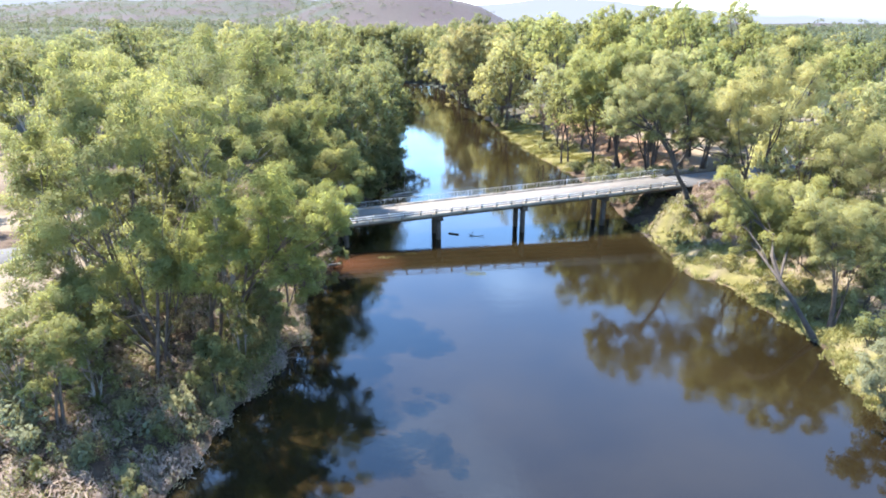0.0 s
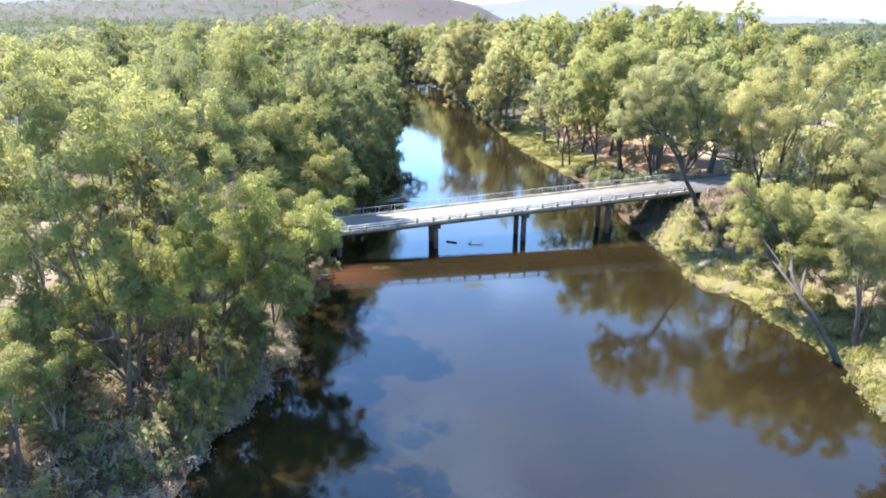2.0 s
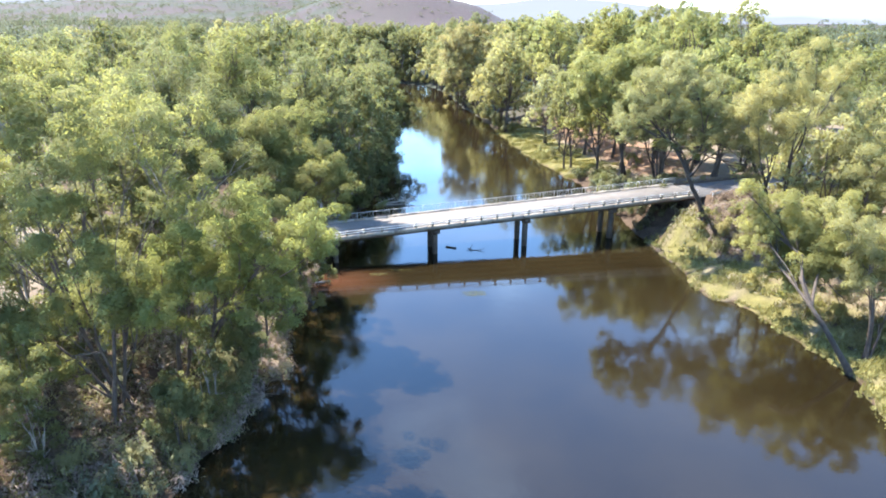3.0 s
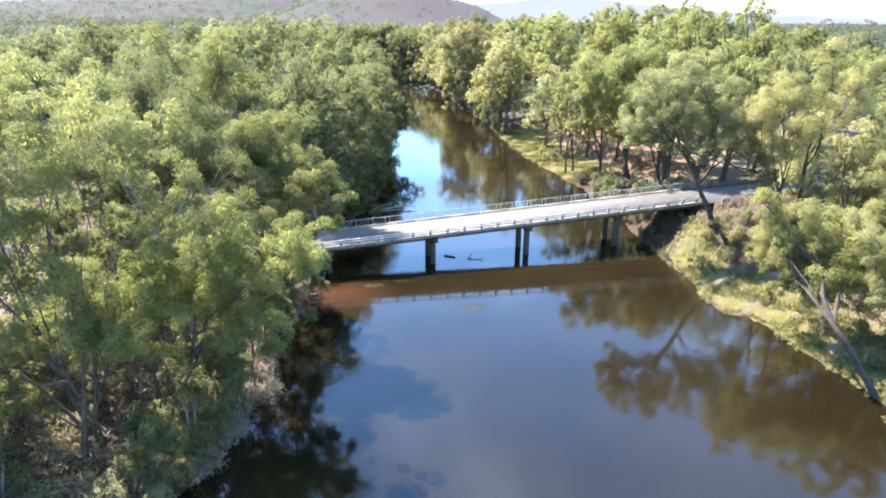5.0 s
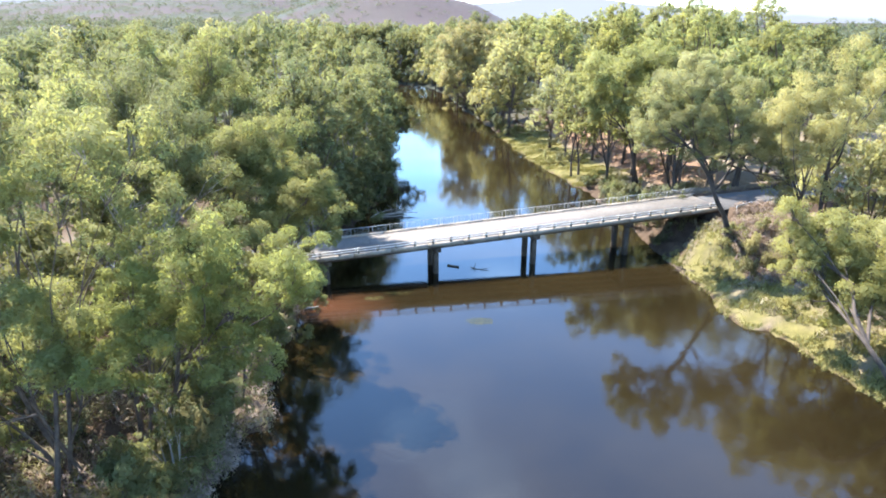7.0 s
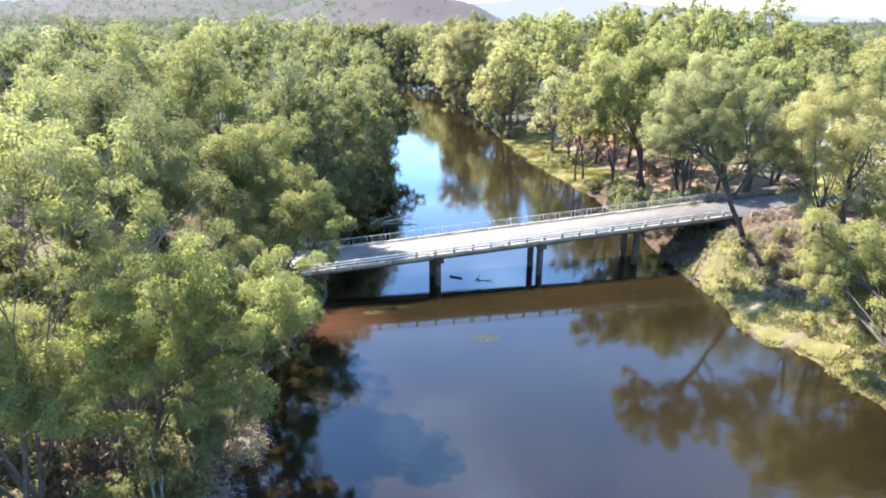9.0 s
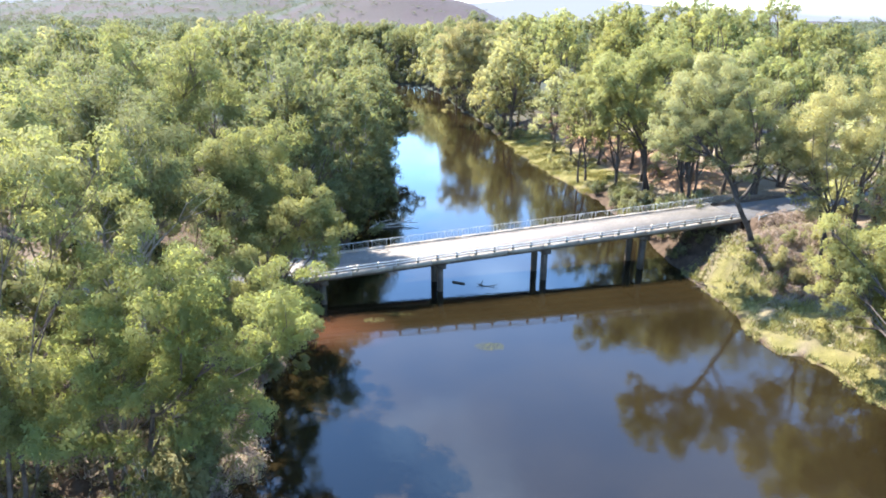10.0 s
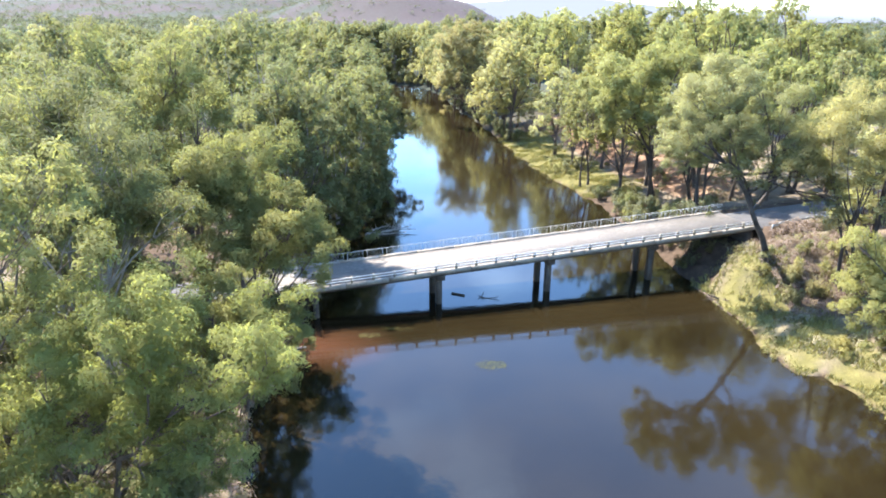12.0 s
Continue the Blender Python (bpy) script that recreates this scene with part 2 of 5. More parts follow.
def tube(points, radii, sides=6):
    """A tapered tube along points, closed at its end."""
    pts, n = np.asarray(points, float), len(points)
    tan = np.gradient(pts, axis=0)
    tan /= np.linalg.norm(tan, axis=1)[:, None] + 1e-9
    ref = np.where(np.abs(tan[:, 2:3]) > 0.9, np.array([[1.0, 0, 0]]), np.array([[0, 0, 1.0]]))
    a = np.cross(tan, ref); a /= np.linalg.norm(a, axis=1)[:, None] + 1e-9
    b = np.cross(tan, a)
    ang = np.arange(sides) * 2 * math.pi / sides
    ring = pts[:, None] + (a[:, None] * np.cos(ang)[None, :, None] + b[:, None] * np.sin(ang)[None, :, None]) * np.asarray(radii)[:, None, None]
    i = np.arange(n - 1)[:, None] * sides
    j, k = np.arange(sides)[None], (np.arange(sides)[None] + 1) % sides
    f = np.stack([i + j, i + k, i + sides + k, i + sides + j], -1).reshape(-1, 4)
    return ring.reshape(-1, 3), f


def joined(pieces):
    vs, fs, o = [], [], 0
    for v, f in pieces:
        vs.append(v); fs.append(np.asarray(f) + o); o += len(v)
    return np.concatenate(vs), np.concatenate(fs)


def bent(rng, p0, p1, n=5, sway=0.12):
    """Points of a branch that leaves p0 steeply and wanders to p1."""
    p0, p1 = np.asarray(p0, float), np.asarray(p1, float)
    s = np.linspace(0, 1, n)[:, None]
    d = np.linalg.norm(p1 - p0)
    mid = (p0 + p1) / 2 + rng.normal(0, sway * d, 3) * (1, 1, 0.4) - np.array([0, 0, 0.03 * d])
    return (1 - s) ** 2 * p0 + 2 * s * (1 - s) * mid + s ** 2 * p1


def leaves(rng, centres, radii, counts, length, width, droop=0.5, hubs=None, floor=-0.75):
    """Hanging leaf sprays on the outer parts of clumps. Returns points, triangles and soft normals that follow each clump."""
    c = np.repeat(centres, counts, axis=0)
    r = np.repeat(radii, counts, axis=0)
    n = len(c)
    u = rng.normal(size=(n, 3))
    u /= np.linalg.norm(u, axis=1)[:, None]
    u[:, 2] = np.where(u[:, 2] < floor, -u[:, 2], u[:, 2])
    rad = np.clip(rng.normal(0.86, 0.15, n), 0.3, 1.3)
    p = c + u * r * rad[:, None]
    nrm = u + rng.normal(0, 0.4, (n, 3)) + np.array([0, 0, 0.25])
    nrm /= np.linalg.norm(nrm, axis=1)[:, None]
    t = rng.normal(0, 0.55, (n, 3)) + u * 0.35 + np.array([0, 0, -droop])
    t -= nrm * (t * nrm).sum(1)[:, None]
    t /= np.linalg.norm(t, axis=1)[:, None] + 1e-9
    b = np.cross(nrm, t)
    L = (length * rng.uniform(0.55, 1.45, n))[:, None]
    W = (width * rng.uniform(0.6, 1.4, n))[:, None]
    v = np.stack([p - b * W * 0.5 - t * L * 0.45, p + t * L * 0.55 - nrm * L * 0.12, p + b * W * 0.5 - t * L * 0.45], 1)
    soft = u
    if hubs is not None:
        out = p - np.repeat(hubs, counts, axis=0)
        soft = u * 0.65 + out / (np.linalg.norm(out, axis=1)[:, None] + 1e-9) * 0.75
    soft = soft + rng.normal(0, 0.13, (n, 3)) + np.array([0, 0, 1.05])
    soft /= np.linalg.norm(soft, axis=1)[:, None]
    return v.reshape(-1, 3), np.arange(n * 3).reshape(n, 3), np.repeat(soft, 3, axis=0)


def leafage(name, made, mat, parent=None):
    v, f, soft = made
    ob = part(name, v, f, mat, parent, smooth=True)
    ob.data.normals_split_custom_set_from_vertices(soft.astype(np.float32))
    return ob


# ---- the lie of the land ----
RIVER = np.array([(12, -300, 40), (12.1, -0.1, 38.4), (12.1, 42.3, 34.9), (13.4, 61.5, 32.7), (14.4, 71.1, 33.4), (13.5, 76.1, 32.3), (10.8, 82.2, 30.2), (10.6, 86.8, 30.3), (10.4, 111, 28.7), (10.4, 136.3, 26.7), (11.3, 151.4, 24.6), (8.3, 173.7, 21.9),
                  (4.2, 202, 20.4), (2.6, 218.1, 20.2), (-2, 256.5, 20.2), (-7.8, 306, 17.6), (-13.1, 353.5, 17.2), (-22.2, 388.9, 17.2), (-45.5, 412.1, 16.2), (-91, 428.3, 16.2), (-202.1, 440.4, 16.2), (-424.4, 404.1, 16.2)], float)
GRADE, SKEW = 0.0425, 0.25
LEVEL = -0.4  # the river's surface


def near_edge(x):
    return 108.0 + SKEW * x


def kerb_z(x):
    return 5.06 + GRADE * x


def mid_line(x):
    return near_edge(x) + 4.05


ROAD_EAST = np.array([(49.5, mid_line(49.5), 6.95), (58, 126.6, 7.2), (68, 130, 7.3), (80, 139, 7.2), (89, 160, 7), (95, 195, 6.5), (108, 255, 6), (140, 340, 6), (220, 460, 6)], float)
EMBANKMENT = np.array([(42, mid_line(42), 6.7), (49.5, mid_line(49.5), 6.95), (58, 126.6, 7.2), (68, 130, 7.3)], float)
ROAD_WEST = np.array([(-24, mid_line(-24), 3.85), (-34, 103.5, 3.9), (-50, 98, 4.0), (-75, 85, 4.2), (-115, 62, 4.4), (-200, 20, 4.5)], float)


def along(line, x, y, cut_start=False):
    """Distance to a polyline with a third value, that value at the nearest point, and the signed side."""
    best = np.full(np.shape(x), 1e9); val = np.zeros_like(best); side = np.zeros_like(best)
    for i, (a, b) in enumerate(zip(line[:-1], line[1:])):
        ab = b[:2] - a[:2]
        s = ((x - a[0]) * ab[0] + (y - a[1]) * ab[1]) / (ab @ ab)
        off = s < 0
        s = np.clip(s, 0, 1)
        dx, dy = x - a[0] - s * ab[0], y - a[1] - s * ab[1]
        d = np.hypot(dx, dy)
        if cut_start and i == 0:
            d = np.where(off, 1e6, d)
        m = d < best
        best = np.where(m, d, best); val = np.where(m, a[2] + s * (b[2] - a[2]), val)
        side = np.where(m, np.sign(ab[0] * dy - ab[1] * dx), side)
    return best, val, side


def wavy(x, y, size, seed=0.0):
    """Cheap smooth variation, about -1 to 1."""
    x, y = x / size + seed, y / size - seed * 1.7
    return (np.sin(x * 1.3 + 1.7 * np.sin(y * 0.9 + seed)) + np.sin(y * 1.7 + 1.3 * np.sin(x * 1.1)) + np.sin((x + y) * 2.3 + seed * 3) * 0.6 + np.sin((x - y * 1.4) * 3.7) * 0.35) / 2.6


def smooth(a, b, v):
    t = np.clip((v - a) / (b - a), 0, 1)
    return t * t * (3 - 2 * t)


def bank(x, y):
    """Distance outside the water's edge, and which bank (-1 the west, 1 the east)."""
    d, w, side = along(RIVER, x, y)
    return d - w + wavy(x, y, 4.0) * 0.8 + wavy(x, y, 1.5, 3) * 0.35, -side


def height(x, y):
    x, y = np.asarray(x, float), np.asarray(y, float)
    d, side = bank(x, y)
    west = 0.35 * smooth(0, 0.5, d) + 1.6 * smooth(0.5, 5, d) + 2.2 * smooth(4, 14, d)
    east = 0.3 * smooth(0, 0.5, d) + 1.5 * smooth(0.3, 7, d) + 1.7 * smooth(7, 20, d) + 1.7 * smooth(18, 40, d)
    terrace = 0.3 * smooth(0, 0.5, d) + 0.9 * smooth(0.4, 5, d) + 1.0 * smooth(5, 15, d) + 3.4 * smooth(14, 21, d) + 1.0 * smooth(22, 45, d)
    lowland = smooth(135, 155, y) * (1 - smooth(300, 340, y))
    east = east * (1 - lowland) + terrace * lowland
    under = 1 - smooth(5.5, 9.0, np.abs(y - mid_line(x)))
    east = east * (1 - under) + (0.3 * smooth(0, 0.5, d) + 1.3 * smooth(0.5, 3.0, d) + 3.0 * smooth(3.0, 6.5, d)) * under
    z = np.where(side < 0, west, east)
    z = np.where(d < 0, -0.25 * smooth(0, 0.6, -d) - 2.5 * smooth(0.5, 12, -d), z) + LEVEL
    z = z + np.where(d > 1, wavy(x, y, 7.0, 5) * 0.22 + wavy(x, y, 2.2, 1) * 0.08, 0)
    for road in (ROAD_EAST, ROAD_WEST):
        rd, rz, _ = along(road, x, y, True)
        k = 1 - smooth(5.0, 12.0, rd)
        z = z * (1 - k) + (rz - 0.06) * k
    # the bridge's east end stands on an embankment
    ed, ez, _ = along(EMBANKMENT, x, y)
    mound = (ez - 0.3) * smooth(0.3, 7.5, d) * (1 - smooth(10, 25, ed)) * (side > 0) * (1 - under)
    z = np.where(mound > 0.3, np.maximum(z, mound + LEVEL), z)
    # distant hills and downs
    far = smooth(600, 1500, np.hypot(x, y))
    def hill(cx, cy, sx, sy, h):
        return h * np.exp(-((x - cx) / sx) ** 2 - ((y - cy) / sy) ** 2)
    hills = hill(-80, 2000, 200, 260, 104) + hill(-330, 2200, 210, 300, 88) + hill(105, 2050, 80, 200, 30) + hill(-1500, 2900, 800, 600, 105) + hill(-750, 3100, 420, 500, 100) + hill(-800, 1500, 380, 260, 22) + hill(-430, 1300, 150, 130, 14)
    return z + hills * far + far * wavy(x, y, 120, 2) * 4.0 * smooth(1200, 2000, np.hypot(x, y))


def graded(lo, fine_lo, fine_hi, hi, step, growth=1.12):
    mid = list(np.arange(fine_lo, fine_hi + step / 2, step))
    a, s = [], step
    while mid[-1] < hi:
        s = min(s * growth, 90); mid.append(mid[-1] + s)
    s = step
    while (a[-1] if a else mid[0]) > lo:
        s = min(s * growth, 90); a.append((a[-1] if a else mid[0]) - s)
    return np.array(a[::-1] + mid)


def build_ground():
    xs, ys = graded(-3800, -60, 80, 3800, 1.0), graded(-500, 35, 235, 4600, 1.0)
    X, Y = np.meshgrid(xs, ys)
    Z = height(X, Y)
    nx, ny = len(xs), len(ys)
    i = (np.arange(ny - 1)[:, None] * nx + np.arange(nx - 1)[None]).ravel()
    f = np.stack([i, i + 1, i + nx + 1, i + nx], 1)
    me = mesh_from("ground", np.stack([X, Y, Z], -1).reshape(-1, 3), f, GROUND, True)
    d, side = bank(X, Y)
    lowland = smooth(140, 160, Y) * (1 - smooth(235, 260, Y))
    r = np.hypot(X, Y)
    east = side > 0
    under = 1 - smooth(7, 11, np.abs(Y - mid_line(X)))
    meadow = smooth(158, 172, Y) * (1 - smooth(228, 245, Y))
    strip = 1 - smooth(118, 128, Y) + smooth(235, 250, Y) * 0.12
    green = np.where(east, smooth(-0.1, 0.4, d) * np.maximum(strip * (1 - smooth(7, 14, d)) * 0.9, meadow * (1 - smooth(11, 16, d)) * 0.95), 0.2 * (1 - smooth(3, 9, d)) * smooth(0.3, 1, d)) * (1 - under)
    patch = smooth(0.3, 0.6, wavy(X, Y, 5.0, 7))
    clay = np.where(east, lowland * smooth(13, 17, d) * (1 - smooth(24, 34, d)), 0.9 * (1 - smooth(0.4, 1.6, d)) * patch) * 0.95 
    litter_shade = np.where(east, 0.3 * smooth(4, 9, d) * (1 - lowland * 0.5), smooth(-0.2, 0.6, d) * (1 - smooth(22, 40, d) * 0.85 * (1 - smooth(105, 125, Y)))) * (1 - smooth(60, 90, d) * 0.6)
    # bare earth under the deck: its shade is put in with this dark colour
    litter_shade = np.maximum(litter_shade, under * (d > -1))
    litter_shade = np.maximum(litter_shade, (1 - smooth(0.6, 1.3, np.abs(d))) * np.where(east, 1, 1 - patch))
    litter_shade = np.maximum(litter_shade, np.where(east, smooth(225, 245, Y) * (1 - smooth(30, 60, d)), 0))
    litter_shade = np.maximum(litter_shade, np.where(east, 0.8 * smooth(112, 120, Y) * (1 - smooth(160, 168, Y)) * (1 - smooth(8, 12, d)) * smooth(-0.3, 0.3, d), 0))
    scrub = smooth(200, 300, r) * (0.88 + 0.2 * wavy(X, Y, 70, 9)) * (1 - 0.3 * smooth(1500, 1900, r))
    scrub = np.maximum(scrub * (1 - smooth(1300, 1700, r)), smooth(1300, 1700, r) * smooth(-0.35, 0.25, wavy(X, Y, 75, 3)) * np.where(X < -300, 0.85, 0.3))
    hazed_down = smooth(1150, 1500, r) * 0.95
    green = green * np.maximum(meadow, np.clip(0.85 + 0.4 * wavy(X, Y, 3.2, 6) + 0.25 * wavy(X, Y, 1.3, 4), 0.5, 1))
    for name, v in (("green", green), ("clay", clay), ("litter_shade", litter_shade), ("scrub", scrub), ("hazed_down", hazed_down)):
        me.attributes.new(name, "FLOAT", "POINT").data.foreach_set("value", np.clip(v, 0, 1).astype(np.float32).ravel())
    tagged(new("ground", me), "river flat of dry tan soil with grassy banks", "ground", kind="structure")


build_ground()
WV = np.array([(-460, -320, LEVEL), (120, -320, LEVEL), (120, 480, LEVEL), (-460, 480, LEVEL)])
tagged(part("water", WV, np.array([(0, 1, 2, 3)]), WATER), "calm brown river water reflecting sky and trees", "river", kind="structure")


def ribbon(name, line, half, lift, mat, label):
    """A road along a polyline, smoothed, draped a little above the ground."""
    pts = line
    for _ in range(3):
        q = [pts[0]]
        for a, b in zip(pts[:-1], pts[1:]):
            q += [a * 0.75 + b * 0.25, a * 0.25 + b * 0.75]
        pts = np.array(q + [pts[-1]])
    t = np.gradient(pts[:, :2], axis=0)
    t /= np.linalg.norm(t, axis=1)[:, None]
    nrm = np.stack([-t[:, 1], t[:, 0]], 1)
    cols = []
    for k, drop in ((-half - 0.4, 0.3), (-half, 0.0), (0, -0.06), (half, 0.0), (half + 0.4, 0.3)):
        cols.append(np.column_stack([pts[:, :2] + nrm * k, pts[:, 2] + lift - drop]))
    v = np.stack(cols, 1).reshape(-1, 3)
    i = (np.arange(len(pts) - 1)[:, None] * 5 + np.arange(4)[None]).ravel()
    tagged(part(name, v, np.stack([i, i + 5, i + 6, i + 1], 1), mat), label, "road", kind="structure")


ribbon("road_east", np.vstack([(47.6, mid_line(47.6), 6.74), ROAD_EAST]), 3.6, 0.06, ASPHALT, "grey sealed road leading on from the bridge")
ribbon("road_west", ROAD_WEST, 3.6, 0.06, ASPHALT, "grey sealed road leading up to the bridge")


def build_backdrop():
    """Far ranges on the horizon; their haze is put in as a pale blue glow."""
    m, n, l, p = material("haze_glow_range")
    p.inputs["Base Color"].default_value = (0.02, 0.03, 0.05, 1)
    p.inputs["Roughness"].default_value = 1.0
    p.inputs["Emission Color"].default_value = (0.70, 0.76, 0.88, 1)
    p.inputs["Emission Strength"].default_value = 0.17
    a = np.linspace(-0.95, 0.95, 200)
    x, y = 4700 * np.sin(a), 4700 * np.cos(a)
    top = 68 + 85 * np.exp(-((a - 0.2) / 0.13) ** 2) + 165 * np.exp(-((a + 0.48) / 0.45) ** 2) + 14 * np.exp(-((a - 0.52) / 0.06) ** 2) + wavy(a * 100, a * 40, 3.0) * 7
    v = np.concatenate([np.column_stack([x, y, np.full(200, -30.0)]), np.column_stack([x, y, top]), np.column_stack([x * 1.03, y * 1.03, np.full(200, -30.0)])])
    i = np.arange(199)
    f = np.concatenate([np.stack([i, i + 1, i + 201, i + 200], 1), np.stack([i + 200, i + 201, i + 401, i + 400], 1)])
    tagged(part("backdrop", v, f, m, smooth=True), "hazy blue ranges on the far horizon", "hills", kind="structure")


build_backdrop()


# ---- the bridge ----
UDIR = np.array([1, SKEW]) / math.hypot(1, SKEW)
VDIR = np.array([-UDIR[1], UDIR[0]])


def deck_point(u, v, w):
    """u metres along the near edge, v across it away from it, w above the kerb's top."""
    x, y = u * UDIR[0] + v * VDIR[0], 108.0 + u * UDIR[1] + v * VDIR[1]
    return (x, y, kerb_z(u * UDIR[0]) + w)


def deck_box(u0, u1, v0, v1, w0, w1, taper=0.0):
    t = taper
    return np.array([deck_point(*p) for p in ((u0, v0, w0), (u1, v0, w0), (u1, v1, w0), (u0, v1, w0), (u0 + t, v0 + t, w1), (u1 - t, v0 + t, w1), (u1 - t, v1 - t, w1), (u0 + t, v1 - t, w1))])


def build_bridge():
    br = thing("road_bridge", (0, 0, 0), "two-lane concrete road bridge with pale deck over the river", "bridge")
    U0, U1, W, KERB = -24.5, 51.0, 8.75, 8.3
    part("deck", deck_box(U0, U1, 0.381, KERB - 0.001, -0.55, -0.2), BOX, DECKING, br, "sun-bleached pale deck")
    for u in np.arange(U0, U1 - 0.1, 5.8):
        part("kerb", deck_box(u + 0.02, min(u + 5.78, U1), 0.0, 0.38, -0.62, 0.0), BOX, CONCRETE, br)
        part("far_kerb", deck_box(u + 0.02, min(u + 5.78, U1), KERB, W, -0.62, 0.0), BOX, CONCRETE, br)
    for k in range(4):
        v = 0.5 + k * (W - 1.6) / 3
        part("girder", deck_box(U0, U1, v, v + 0.6, -1.05, -0.551), BOX, CONCRETE_SHADE, br)
    # near parapet: concrete posts and two rails
    for u in np.arange(U0 + 0.8, U1, 2.9):
        part("post", deck_box(u - 0.16, u + 0.16, 0.02, 0.30, 0.002, 0.92, 0.03), BOX, CONCRETE, br)
    for w in (0.40, 0.78):
        part("rail", deck_box(U0 + 0.5, U1 - 0.4, -0.04, 0.018, w, w + 0.11), BOX, PAINT, br)
    # far parapet: steel panels in pairs of posts, with close upright bars
    for u in np.arange(U0 + 0.6, U1 - 2, 2.9):
        v = W - 0.2
        for du in (0.0, 0.62):
            part("rail_post", deck_box(u + du - 0.035, u + du + 0.035, v - 0.035, v + 0.035, 0.002, 1.14), BOX, STEEL, br)
        rail = part("top_rail", deck_box(u, u + 2.895, v - 0.035, v + 0.035, 1.142, 1.20), BOX, STEEL, br)
        part("bottom_rail", deck_box(u + 0.657, u + 2.863, v - 0.02, v + 0.02, 0.14, 0.18), BOX, STEEL, rail)
        part("infill_bars", *joined([(deck_box(u + 0.79 + k * 0.14 - 0.007, u + 0.79 + k * 0.14 + 0.007, v - 0.007, v + 0.007, 0.18, 1.14), BOX) for k in range(15)]), STEEL, rail)
    # piers: a crosshead on two columns
    for u in (-17.0, 0.15, 16.75, 33.7):
        bottom = -kerb_z(u * UDIR[0]) - 2.6
        head = part("crosshead", deck_box(u - 0.45, u + 0.75, 0.5, 6.2, -1.75, -1.051, 0.0), BOX, CONCRETE_SHADE, br)
        for v, mat in ((0.85, CONCRETE_SHADE), (4.7, CONCRETE_SHADE)):
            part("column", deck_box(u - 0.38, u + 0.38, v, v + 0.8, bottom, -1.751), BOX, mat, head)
    for u, s in ((U0, 1), (U1, -1)):
        b = -kerb_z(u * UDIR[0]) + height(deck_point(u, 4, 0)[0] + s * 4, deck_point(u, 4, 0)[1]) - 2.0
        part("abutment", deck_box(min(u + 0.1 * s, u + 1.2 * s), max(u + 0.1 * s, u + 1.2 * s), 0.1, W - 0.1, b, -1.06), BOX, CONCRETE_SHADE, br)


build_bridge()


def build_guard_rail():
    """A low steel rail on posts along the edge of the road past the bridge."""
    g = thing("guard_rail", (0, 0, 0), "weathered steel guard rail on posts beside the bridge approach", "guard rail")
    line = np.array([(51.4, 119.3, 6.95), (54.5, 121.2, 7.03), (58.5, 122.6, 7.15), (64.0, 124.4, 7.25), (69.5, 126.6, 7.25)])
    run = np.concatenate([[0], np.cumsum(np.linalg.norm(np.diff(line[:, :2], axis=0), axis=1))])
    at = np.arange(0.2, run[-1], 2.0)
    pts = np.stack([np.interp(at, run, line[:, k]) for k in range(3)], 1)
    corners = np.array([(-1, -1, -0.5), (1, -1, -0.5), (1, 1, -0.5), (-1, 1, -0.5), (-1, -1, 0.8), (1, -1, 0.8), (1, 1, 0.8), (-1, 1, 0.8)])
    for q in pts:
        part("post", q + corners * (0.06, 0.06, 1.0), BOX, STEEL, g)
    for a, b in zip(pts[:-1], pts[1:]):
        d = (b - a)[:2] / np.linalg.norm((b - a)[:2])
        n = np.array([d[1], -d[0], 0])
        # a beam folded into two ridges
        prof = [(0.065, 0.42), (0.13, 0.48), (0.13, 0.54), (0.08, 0.58), (0.13, 0.62), (0.13, 0.68), (0.065, 0.74)]
        v = np.array([e + n * o + np.array([0, 0, h]) for e in (a, b) for o, h in prof])
        part("beam", v, np.array([(k, k + 7, k + 8, k + 1) for k in range(6)]), STEEL, g)


build_guard_rail()


